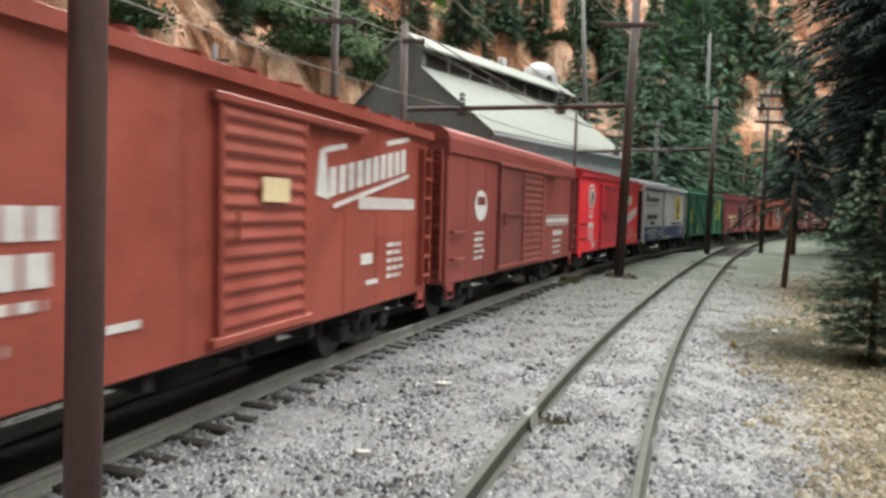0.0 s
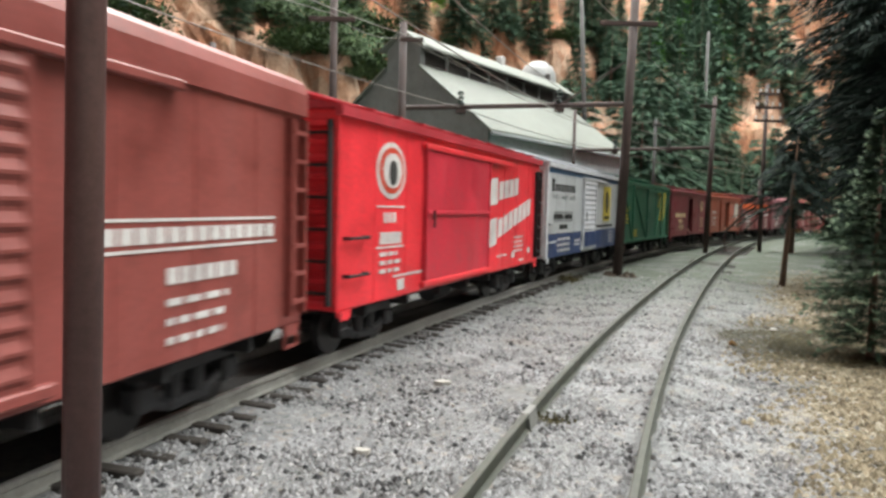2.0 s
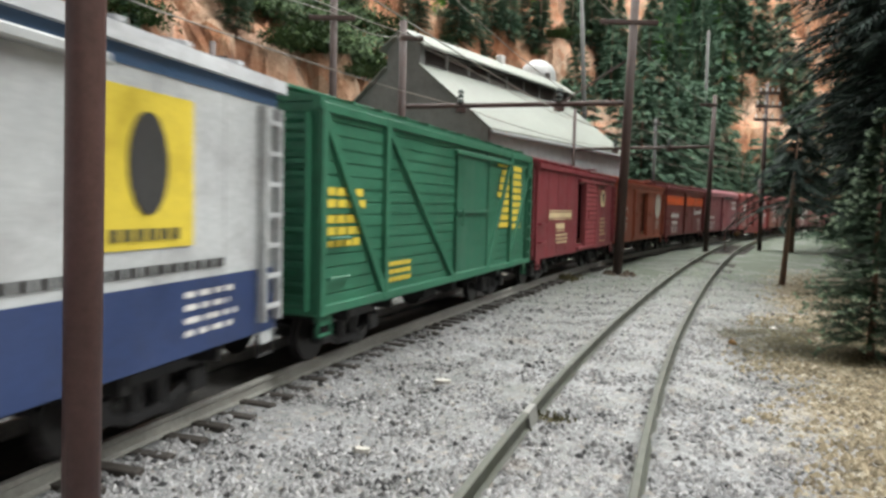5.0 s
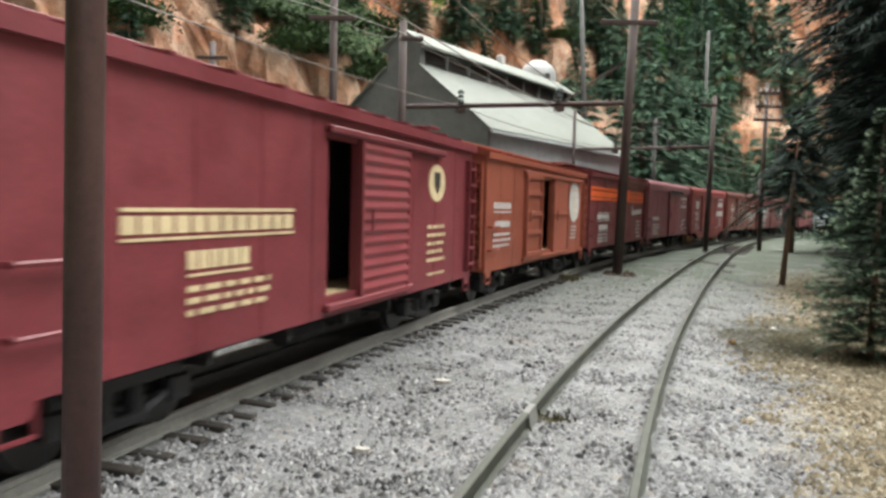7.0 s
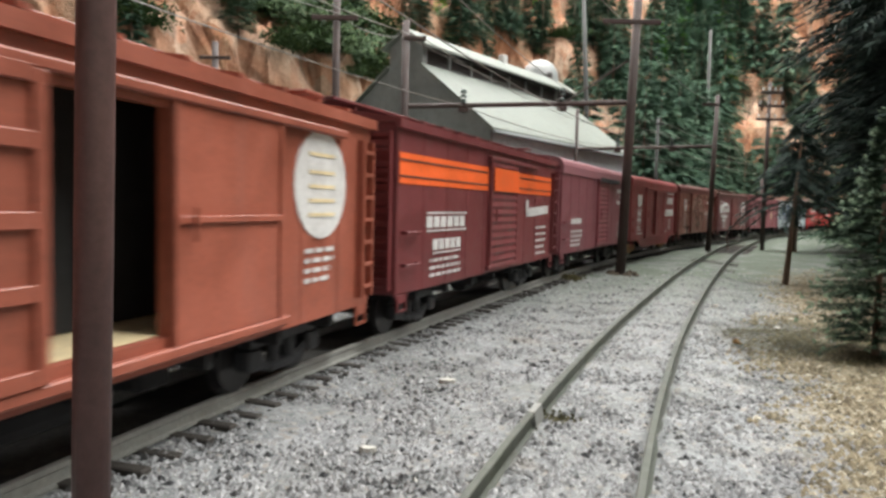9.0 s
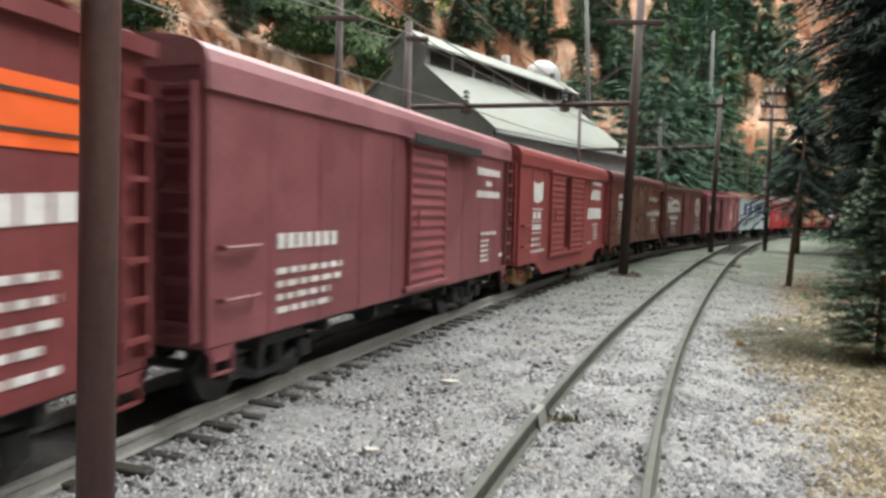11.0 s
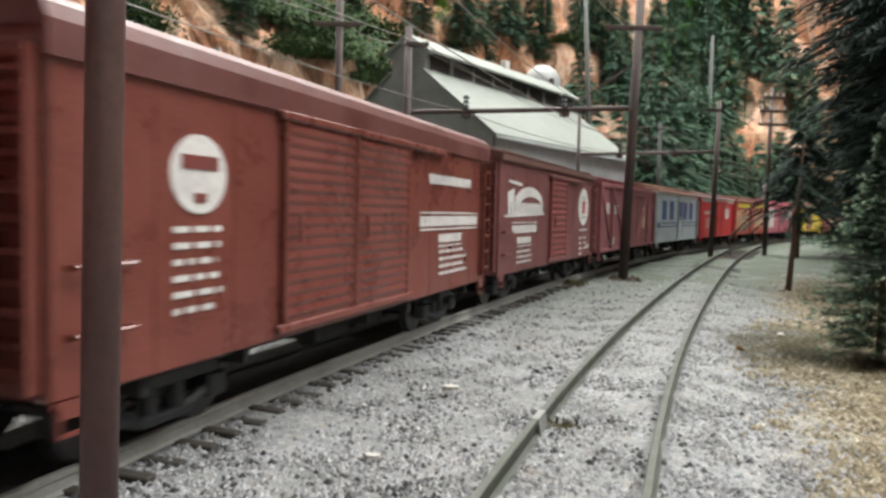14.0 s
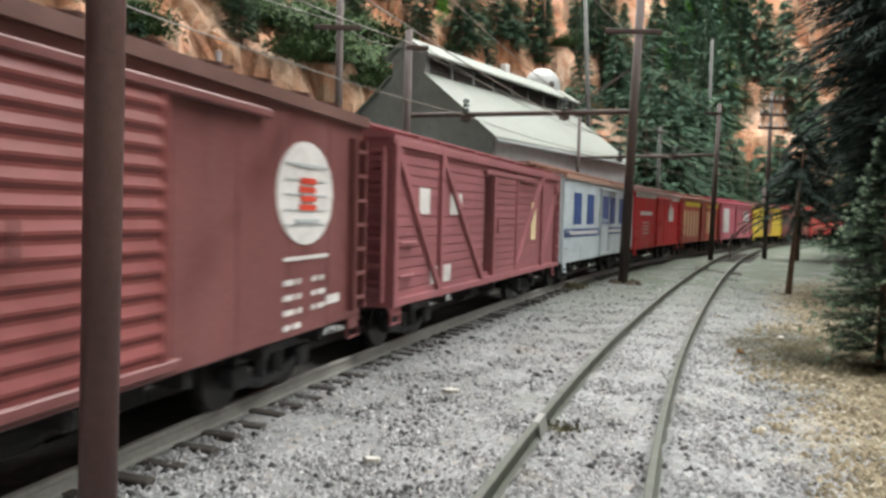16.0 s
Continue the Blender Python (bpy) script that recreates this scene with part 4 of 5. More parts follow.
def rung_ladder(e, x, z0, z1, n, mat, y=SIDE, half=0.2, name="ladder"):
    g = Geo()
    for a in (-half, half):
        g.box(x + a - 0.025, x + a + 0.025, y - 0.12, y, z0, z1)
    o = part(name, g, mat, e)
    for i in range(n):
        z = z0 + (z1 - z0) * (i + 0.5) / n
        part("rung", Geo().box(x - half, x + half, y - 0.135, y - 0.09, z - 0.028, z + 0.028), mat, o)
    return o


def door_parts(e, x0, x1, z0, z1, kind, mat, y=SIDE):
    """A sliding door; a ribbed one is a single pressed sheet."""
    f = y - 0.07
    if kind in ("ribbed", "shallow"):
        n, deep = (13, 0.03) if kind == "ribbed" else (17, 0.02)
        prof = [(y + 0.02, z0), (f, z0)]
        for i in range(n):
            z = z0 + 0.12 + (z1 - z0 - 0.24) * i / (n - 1)
            prof += [(f, z - 0.075), (f - deep, z - 0.03), (f - deep - 0.003, z), (f, z + 0.085)]
        prof += [(f, z1), (y + 0.02, z1)]
        d = part("door", Geo().prism(prof, x0 + 0.08, x1 - 0.08), mat, e)
        for a in (x0, x1 - 0.08):
            part("stile", Geo().box(a, a + 0.08, f - 0.03, y + 0.02, z0, z1, 0.01), mat, d)
        return d
    d = part("door", Geo().box(x0, x1, f, y + 0.02, z0, z1, 0.012), mat, e)
    if kind == "panel":
        for q in (0.0, 0.27, 0.5, 0.75, 0.955):
            z = z0 + (z1 - z0) * q
            part("rail", Geo().box(x0 + 0.12, x1 - 0.12, f - 0.06, f, z, z + 0.14, 0.01), mat, d)
        for a in (x0, x1 - 0.12):
            part("stile", Geo().box(a, a + 0.12, f - 0.06, f, z0, z1, 0.01), mat, d)
    elif kind == "plain":
        zm = z0 + (z1 - z0) * 0.52
        part("rail", Geo().box(x0 + 0.06, x1 - 0.06, f - 0.05, f, zm - 0.04, zm + 0.04, 0.01), mat, d)
        for a in (x0, x1 - 0.06):
            part("stile", Geo().box(a, a + 0.06, f - 0.03, f, z0, z1, 0.005), mat, d)
    elif kind == "wood":
        n = 14
        dz = (z1 - z0) / n
        for i in range(n):
            part("board", Geo().box(x0 + 0.1, x1 - 0.1, f - 0.025, f, z0 + dz * i + 0.015, z0 + dz * (i + 1) - 0.015), mat, d)
        for a in (x0, x1 - 0.1):
            part("stile", Geo().box(a, a + 0.1, f - 0.06, f, z0, z1, 0.005), mat, d)
    return d


def truck(e, xc, mat):
    b = part("truck", Geo().box(xc - 0.22, xc + 0.22, -0.95, 0.95, 0.42, 0.72, 0.05), mat, e, "bolster truck")
    for s in (-1, 1):
        y = s * 1.0
        g = Geo()
        g.prism([(y - 0.09, 0.62), (y + 0.09, 0.62), (y + 0.09, 0.78), (y - 0.09, 0.78)], xc - 0.95, xc + 0.95)
        for k in (-1, 1):
            g.tube((xc + k * 0.84, y, 0.45), (xc + k * 0.35, y, 0.27), 0.08, 0.08, 6)
            g.box(xc + k * 0.84 - 0.17, xc + k * 0.84 + 0.17, y - 0.13, y + 0.13, 0.3, 0.62, 0.04)
            g.tube((xc + k * 0.22, y, 0.3), (xc + k * 0.22, y, 0.64), 0.1, 0.1, 8)
        g.box(xc - 0.4, xc + 0.4, y - 0.1, y + 0.1, 0.2, 0.33, 0.03)
        part("sideframe", g, MAT["frame"] if mat == MAT["black"] else mat, b)
    for k in (-1, 1):
        g = Geo()
        for s in (-1, 1):
            g.tube((xc + k * 0.84, s * 0.68, 0.42), (xc + k * 0.84, s * 0.8, 0.42), 0.42, 0.42, 22)
            g.tube((xc + k * 0.84, s * 0.655, 0.42), (xc + k * 0.84, s * 0.685, 0.42), 0.46, 0.46, 22)
        g.tube((xc + k * 0.84, -0.8, 0.42), (xc + k * 0.84, 0.8, 0.42), 0.08, 0.08, 8)
        part("wheelset", g, MAT["wheel"], b)


def boxcar(i, length, label, col, roof=None, eave=4.1, sill=0.92, doors=(), gap=None, style="steel", roofkind="peak", lower=None, trucks="black", belly=False, ladder_mat=None, rough=0.5, hatch=False):
    """One car: origin at the rail head under its middle, x away from the eye."""
    e = thing("boxcar", label, "boxcar", group="cars of the freight train")
    side = paint("car_side", col, rough, 0.28)
    top = side if roof is None else paint("car_roof", roof, 0.55, 0.45)
    iron = side if ladder_mat is None else MAT[ladder_mat]
    h = length / 2
    if gap:
        # the body is open where the door stands ajar
        a, b = gap
        z0, z1 = sill + 0.3, eave - 0.45
        t = 0.12
        for x0, x1, w0, w1 in ((-h, a, sill, eave), (b, h, sill, eave), (a, b, sill, z0), (a, b, z1, eave)):
            part("side_panel", Geo().box(x0, x1, SIDE, SIDE + t, w0, w1), side, e)
        part("side_panel", Geo().box(-h, h, HW - t, HW, sill, eave, 0.02), side, e)
        for x0 in (-h + 0.003, h - t - 0.003):
            part("end_wall", Geo().box(x0, x0 + t, SIDE + t, HW - t, sill, eave), side, e)
        # a black block painted as the shade behind the open door
        part("inner_shade_block", Geo().box(-h + 0.2, h - 0.2, SIDE + 1.0, HW - 0.16, sill + 0.32, eave - 0.1), MAT["dark"], e, "near-black block standing for the shade inside the car")
        part("deck", Geo().box(-h + 0.13, h - 0.13, SIDE + 0.13, HW - 0.13, sill + 0.12, sill + 0.3), MAT["cream"] if i in (5, 6) else MAT["tie"], e)
    else:
        part("body", Geo().box(-h, h, SIDE, HW, sill, eave, 0.025), side, e)
    # corrugated ends, one pressed sheet each
    for s in (-1, 1):
        poly = [(s * (h - 0.01), sill + 0.05)]
        for k in range(11):
            z = sill + 0.2 + (eave - sill - 0.45) * k / 10
            poly += [(s * (h + 0.012), z - 0.08), (s * (h + 0.075), z - 0.03), (s * (h + 0.075), z + 0.03), (s * (h + 0.012), z + 0.08)]
        poly += [(s * (h - 0.01), eave - 0.05)]
        part("end_sheet", Geo().plate(poly, HW - 0.1, 2 * HW - 0.2), side, e)
    spans = [(a, b) for a, b, *_ in doors] + ([gap] if gap else [])
    if style == "steel":
        n = 10
        for k in range(1, n):
            x = -h + length * k / n
            if any(a - 0.1 < x < b + 0.1 for a, b in spans):
                continue
            part("panel_seam", Geo().box(x - 0.045, x + 0.045, SIDE - 0.007, SIDE + 0.005, sill + 0.02, eave - 0.02), side, e)
    else:
        n = 15
        dz = (eave - sill - 0.2) / n
        for k in range(n):
            z = sill + 0.12 + dz * k
            xa = -h + 0.02
            for a, b in sorted(spans) + [(h - 0.02, h)]:
                if a > xa:
                    part("board", Geo().box(xa, a, SIDE - 0.03, SIDE + 0.005, z + 0.012, z + dz - 0.012), side, e)
                xa = b
        lo, hi = min(a for a, _ in spans), max(b for _, b in spans)
        posts = [(-h + 0.06, -h + 2.2, 1), (-h + 2.2, lo - 0.06, 1), (hi + 0.06, h - 2.2, -1), (h - 2.2, h - 0.06, -1)]
        for a, b, s in posts:
            part("post", Geo().box((a if s > 0 else b) - 0.08, (a if s > 0 else b) + 0.08, SIDE - 0.11, SIDE, sill, eave - 0.03, 0.01), side, e)
            z0, z1 = (eave - 0.15, sill + 0.12)
            xa, xb = (a, b) if s > 0 else (b, a)
            part("diagonal_brace", Geo().plate([(xa - 0.1, z0), (xa + 0.1, z0), (xb + 0.1, z1), (xb - 0.1, z1)], SIDE - 0.03, 0.07), side, e)
        for z in (sill + 0.02, eave - 0.17):
            part("side_rail", Geo().box(-h, h, SIDE - 0.1, SIDE, z, z + 0.14, 0.01), side, e)
    # roof
    if roofkind == "round":
        prof = [(SIDE - 0.05, eave - 0.28), (SIDE - 0.05, eave + 0.02)]
        for k in range(1, 12):
            a = math.pi * (1 - k / 12)
            y = HW * (abs(math.cos(a)) ** 0.62) * (1 if math.cos(a) > 0 else -1)
            prof.append((y * 1.02, eave + 0.02 + 0.36 * math.sin(a) ** 0.7))
        prof += [(HW + 0.05, eave + 0.02), (HW + 0.05, eave - 0.28), (HW - 0.05, eave - 0.28), (HW - 0.05, eave - 0.02), (SIDE + 0.05, eave - 0.02), (SIDE + 0.05, eave - 0.28)]
        part("roof", Geo().prism(prof, -h - 0.05, h + 0.05), top, e, smooth=False)
    else:
        prof = [(SIDE - 0.09, eave - 0.13), (SIDE - 0.09, eave + 0.03), (0, eave + 0.29), (HW + 0.09, eave + 0.03), (HW + 0.09, eave - 0.13), (HW - 0.03, eave - 0.13), (HW - 0.03, eave - 0.02), (SIDE + 0.03, eave - 0.02), (SIDE + 0.03, eave - 0.13)]
        part("roof", Geo().prism(prof, -h - 0.08, h + 0.08), top, e)
        for k in range(1, 12):
            x = -h + length * k / 12
            part("roof_rib", Geo().prism([(SIDE - 0.06, eave + 0.05), (0, eave + 0.3), (HW + 0.06, eave + 0.05), (HW + 0.06, eave + 0.1), (0, eave + 0.36), (SIDE - 0.06, eave + 0.1)], x - 0.05, x + 0.05), top, e)
    wz = eave + 0.39
    g = Geo()
    for y in (-0.24, 0.0, 0.24):
        g.box(-h - 0.25, h + 0.25, y - 0.1, y + 0.1, wz, wz + 0.06, 0.008)
    for k in range(9):
        x = -h + length * (k + 0.5) / 9
        g.box(x - 0.05, x + 0.05, -0.3, 0.3, wz - 0.16, wz)
    part("running_board", g, top, e)
    if hatch:
        part("roof_platform", Geo().box(h - 0.75, h - 0.15, -0.75, -0.36, eave + 0.4, eave + 0.46, 0.01), top, e)
    # doors with rails above and below
    for a, b, kind, dm in doors:
        z0, z1 = sill + 0.2, eave - 0.38
        d = door_parts(e, a, b, z0, z1, kind, side if dm is None else paint("car_door", dm, rough, 0.5))
        part("handle", Geo().tube((a + 0.25, SIDE - 0.16, sill + 1.25), (a + 0.25, SIDE - 0.16, sill + 1.6), 0.025, 0.025, 6), iron, d)
    if spans:
        lo, hi = min(a for a, _ in spans), max(b for _, b in spans)
        run = max(hi, lo + 1.9 + (hi - lo))
        part("door_rail", Geo().box(lo - 0.1, min(run, h - 0.9), SIDE - 0.125, SIDE, eave - 0.38, eave - 0.27, 0.02), side, e)
        part("door_sill", Geo().box(lo - 0.1, hi + 0.2, SIDE - 0.105, SIDE, sill + 0.08, sill + 0.2, 0.02), side, e)
    # sills, underframe, steps, ladders, brake gear and couplers
    if belly:
        part("side_sill", Geo().plate([(-h + 1.7, sill), (-h + 2.6, sill - 0.42), (h - 2.6, sill - 0.42), (h - 1.7, sill)], SIDE + 0.06, 0.06), side, e)
    else:
        for a, b in ((-h + 0.02, -h + 0.5), (h - 0.5, h - 0.02)):
            part("sill_tab", Geo().plate([(a, sill), (b, sill), (b - 0.1, sill - 0.16), (a + 0.1, sill - 0.16)], SIDE + 0.05, 0.05), side, e)
    g = Geo().box(-h + 0.1, h - 0.1, -0.3, 0.3, 0.62, sill, 0.03).box(-h + 0.3, h - 0.3, -1.3, 1.3, 0.82, sill)
    part("underframe", g, MAT["black"], e)
    for k in range(7):
        x = -h + 1.2 + (length - 2.4) * k / 6
        part("crossbearer", Geo().box(x - 0.06, x + 0.06, -1.45, 1.45, 0.7, sill - 0.004), MAT["black"], e)
    part("air_reservoir", Geo().tube((-0.8, -0.75, 0.62), (0.2, -0.75, 0.62), 0.22, 0.22, 12), MAT["black"], e)
    part("brake_cylinder", Geo().box(1.0, 1.6, -0.95, -0.55, 0.5, 0.82, 0.04), MAT["black"], e)
    for s in (-1, 1):
        x = s * (h - 0.28)
        part("step", Geo().box(x - 0.2, x + 0.2, SIDE - 0.01, SIDE + 0.04, 0.6, 0.63).box(x - 0.2, x - 0.175, SIDE - 0.01, SIDE + 0.04, 0.62, sill).box(x + 0.175, x + 0.2, SIDE - 0.01, SIDE + 0.04, 0.62, sill), MAT["black"] if i == 3 else iron, e)
        part("coupler", Geo().box(min(s * h, s * (h + 0.62)), max(s * h, s * (h + 0.62)), -0.12, 0.12, 0.72, 0.96, 0.03).box(min(s * (h + 0.38), s * (h + 0.66)), max(s * (h + 0.38), s * (h + 0.66)), -0.2, 0.2, 0.68, 1.0, 0.05), MAT["black"], e)
        truck(e, s * (h - 1.95), MAT[trucks])
    rung_ladder(e, h - 0.3, sill + 0.15, eave - 0.35, 7, iron)
    for z in (sill + 0.55, sill + 1.15):
        part("grab_iron", Geo().tube((-h + 0.18, SIDE - 0.11, z), (-h + 0.85, SIDE - 0.11, z), 0.028, 0.028, 6).box(-h + 0.16, -h + 0.2, SIDE - 0.12, SIDE, z - 0.03, z + 0.03).box(-h + 0.82, -h + 0.86, SIDE - 0.12, SIDE, z - 0.03, z + 0.03), iron, e)
    g = Geo()
    for k in range(6):
        z = sill + 0.3 + (eave - sill - 0.7) * k / 5
        g.box(-h - 0.17, -h - 0.12, SIDE + 0.1, SIDE + 0.6, z - 0.025, z + 0.025)
    for y in (SIDE + 0.1, SIDE + 0.6):
        g.box(-h - 0.16, -h - 0.04, y - 0.025, y + 0.025, sill + 0.1, eave - 0.2)
    part("end_ladder", g, iron, e)
    n = 16
    g = Geo()
    for k in range(n):
        a, b = 2 * math.pi * k / n, 2 * math.pi * (k + 1) / n
        g.tube((-h - 0.25, -0.55 + 0.28 * math.cos(a), eave - 0.9 + 0.28 * math.sin(a)), (-h - 0.25, -0.55 + 0.28 * math.cos(b), eave - 0.9 + 0.28 * math.sin(b)), 0.03, 0.03, 5)
    g.tube((-h, -0.55, eave - 0.9), (-h - 0.26, -0.55, eave - 0.9), 0.04, 0.04, 6)
    part("brake_wheel", g, iron, e)
    CARS.append((i, e, length))
    return e


# length over couplers of each car, front car first
PITCH = [13.75, 13.75, 13.93, 13.45, 13.4, 13.7, 12.96, 13.46, 13.46, 13.59, 13.79, 13.08, 13.85, 13.74, 13.67, 13.89, 13.7, 13.7, 13.7, 13.7, 13.7]
BODY = [p - 1.15 for p in PITCH]

e = boxcar(0, BODY[0], "mineral red boxcar with a ribbed door and white markings", (0.3, 0.062, 0.042), doors=[(-0.8, 1.15, "ribbed", None)])
blocks(e, 1.95, 5.1, 3.0, 3.42, 10, "white", 0.17, 0.78)
bar(e, 1.75, 2.5, 3.42, 3.5, "white", 0.17)
bar(e, 4.1, 5.2, 3.75, 3.83, "white", 0.17)
bar(e, 2.1, 5.2, 2.86, 2.93, "white", 0.19)
part("swash", Geo().plate([(1.55, 2.75), (1.65, 3.4), (1.8, 3.4), (1.95, 2.7)], SIDE - 0.002, 0.012), MAT["white"], e)
blocks(e, 3, 5.55, 2.56, 2.76, 13, "white", 0, 0.85)
bar(e, 3.1, 3.55, 1.65, 1.83, "white")
lines(e, 4.2, 5.05, 1.97, 5, "white", step=0.14, seed=2)
bar(e, 3.3, 3.8, 1.3, 1.38, "white")
bar(e, -0.02, 0.6, 2.64, 2.94, "cream", y=SIDE - 0.13, name="placard")
blocks(e, -5.4, -2.86, 2.28, 2.56, 9, "white", 0, 0.85)
blocks(e, -4.8, -2.92, 1.9, 2.18, 6, "white", 0, 0.85)
lines(e, -5.2, -2.9, 1.8, 3, "white", h=0.11, step=0.16, seed=3)
bar(e, -2.4, -1.95, 1.4, 1.48, "white")

e = boxcar(1, BODY[1], "weathered red-brown boxcar with double doors and round herald", (0.26, 0.058, 0.048), roofkind="round", doors=[(-2.85, -0.7, "plain", (0.21, 0.055, 0.048)), (-0.65, 1.5, "ribbed", (0.24, 0.058, 0.048))])
disc(e, -4.13, 2.68, 0.44, 0.37, "white")
bar(e, -4.4, -3.86, 2.7, 2.9, "rust", y=SIDE - 0.014)
lines(e, -4.55, -3.8, 2.05, 5, "white", step=0.15, seed=4)
bar(e, 2.25, 5.5, 2.4, 2.43, "white")
blocks(e, 2.3, 5.5, 2.18, 2.34, 13, "white", 0, 0.85)
bar(e, 2.25, 5.5, 2.1, 2.13, "white")
blocks(e, 3.25, 4.6, 1.75, 1.92, 6, "white", 0, 0.85)
lines(e, 3.25, 4.6, 1.6, 3, "white", seed=5)

e = boxcar(2, BODY[2], "bright red boxcar with broad door and slanted white lettering blocks", (0.82, 0.036, 0.05), roof=(0.45, 0.03, 0.045), doors=[(-3.05, 1.05, "plain", (0.6, 0.03, 0.055))], rough=0.42, ladder_mat="black")
disc(e, -4.53, 3.22, 0.6, 0.5, "white")
disc(e, -4.53, 3.22, 0.5, 0.41, "redmark", lift=0.013)
disc(e, -4.53, 3.22, 0.38, 0.31, "white", lift=0.026)
disc(e, -4.53, 3.18, 0.16, 0.22, "ink", lift=0.04)
bar(e, -5.1, -3.95, 2.57, 2.6, "white")
blocks(e, -4.8, -4.25, 2.3, 2.48, 3, "white")
blocks(e, -4.95, -4.05, 1.92, 2.13, 6, "white", 0, 0.88)
bar(e, -5.1, -3.95, 1.85, 1.88, "white")
lines(e, -4.95, -4.05, 1.78, 3, "white", step=0.15, seed=6)
bar(e, -4.4, -3.0, 1.3, 1.34, "white")
bar(e, -4.2, -3.9, 1.05, 1.25, "white")
blocks(e, 1.2, 2.05, 2.68, 3.36, 1, "white", 0.1, 0.92)
blocks(e, 2.05, 4.0, 2.9, 3.38, 4, "white", 0.1, 0.86)
blocks(e, 1.2, 2.05, 1.62, 2.32, 1, "white", 0.14, 0.92)
blocks(e, 2.05, 5.4, 2.12, 2.6, 7, "white", 0.19, 0.86)
lines(e, 3.6, 4.6, 1.8, 4, "white", h=0.07, step=0.13, seed=7)
bar(e, 2.0, 2.9, 1.3, 1.34, "white")
bar(e, 3.4, 3.7, 1.2, 1.36, "white")
bar(e, 5.1, 5.4, 1.25, 1.42, "white")
bar(e, 4.2, 4.7, 1.06, 1.12, "white")

e = boxcar(3, BODY[3], "silver and blue boxcar with ribbed door and yellow herald", (0.47, 0.49, 0.5), roof=(0.55, 0.57, 0.6), eave=4.15, doors=[(-1.2, 0.97, "ribbed", (0.6, 0.62, 0.66))], rough=0.4)
bar(e, -6.0, -1.25, 0.93, 1.75, "navy", name="blue_band", t=0.009)
bar(e, 1.0, 6.1, 0.93, 1.75, "navy", name="blue_band", t=0.009)
part("blue_band", Geo().box(-1.1, 0.87, SIDE - 0.138, SIDE - 0.131, 1.13, 1.72), MAT["navy"], e)
bar(e, -5.95, 6.1, 3.84, 4.02, "slate", name="blue_stripe", t=0.009)
part("corner_post", Geo().box(-6.2, -6.0, SIDE - 0.03, SIDE + 0.05, 0.92, 4.1, 0.01), paint("silver", (0.62, 0.64, 0.66), 0.35, 0.2), e)
blocks(e, -5.6, -5.15, 3.2, 3.65, 1, "ink", 0, 0.8)
blocks(e, -5.1, -2.3, 3.22, 3.48, 7, "ink", 0, 0.74)
for a, b, n in ((-5.5, -4.65, "FAST"), (-4.4, -3.45, "FREIGHT"), (-3.2, -2.35, "SERVICE")):
    words(e, a, b, 2.94, 3.1, n, "ink")
bar(e, -5.25, -2.7, 2.48, 2.51, "ink")
for a, b, n in ((-5.25, -4.1, 8), (-4.0, -3.85, 1), (-3.75, -2.7, 6)):
    blocks(e, a, b, 2.24, 2.43, n, "ink", 0, 0.85)
bar(e, -5.25, -2.7, 2.17, 2.2, "ink")
blocks(e, -4.5, -3.35, 1.88, 2.05, 6, "ink", 0, 0.85)
lines(e, -4.7, -2.9, 1.58, 3, "white", h=0.13, step=0.2, seed=8)
lines(e, -2.3, -1.5, 1.45, 2, "white", h=0.09, step=0.15, seed=9)
bar(e, 2.75, 4.25, 2.12, 3.65, "yellow", name="yellow_panel")
disc(e, 3.5, 2.95, 0.3, 0.5, "ink", lift=0.012)
blocks(e, 2.95, 4.05, 2.2, 2.32, 6, "ink", y=SIDE - 0.014)
blocks(e, 1.5, 4.9, 1.85, 1.95, 16, "ink", 0, 0.8)
lines(e, 4.1, 5.2, 1.62, 4, "white", h=0.08, step=0.14, seed=10)

e = boxcar(4, BODY[4], "green outside-braced wooden boxcar with yellow markings", (0.024, 0.14, 0.078), style="wood", doors=[(-0.42, 1.88, "plain", (0.02, 0.12, 0.068))], rough=0.55)
for z0, w in ((2.72, 1.2), (2.54, 1.3), (2.3, 1.2), (2.12, 1.3), (1.94, 1.1)):
    blocks(e, -5.9, -5.9 + w, z0, z0 + 0.12, 4, "yellow", 0, 0.88, y=SIDE - 0.03)
for z0 in (1.5, 1.36, 1.22):
    blocks(e, -3.72, -2.72, z0, z0 + 0.08, 5, "yellow", 0, 0.8, y=SIDE - 0.03)
for k in range(9):
    z0 = 2.05 + 0.2 * k
    a = 2.5 + 0.12 * ((k * 5) % 4)
    blocks(e, a + 0.28, 4.0, z0, z0 + 0.14, 1, "yellow", 0, 0.97, y=SIDE - 0.03)
    blocks(e, 4.26, 5.18 - 0.1 * ((k * 3) % 3), z0 - 0.05, z0 + 0.09, 1, "yellow", 0, 0.97, y=SIDE - 0.03)

e = boxcar(5, BODY[5], "maroon boxcar with a half-open ribbed door and cream markings", (0.2, 0.033, 0.042), gap=(-0.86, 0.13), doors=[(0.13, 2.16, "ribbed", (0.24, 0.04, 0.048))], hatch=True, eave=4.0)
bar(e, -4.89, -1.79, 2.48, 2.52, "cream")
blocks(e, -4.89, -1.79, 2.26, 2.44, 12, "cream", 0, 0.88)
bar(e, -4.89, -1.79, 2.19, 2.22, "cream")
blocks(e, -3.94, -2.79, 1.86, 2.06, 6, "cream", 0, 0.9)
bar(e, -3.94, -2.79, 1.78, 1.81, "cream")
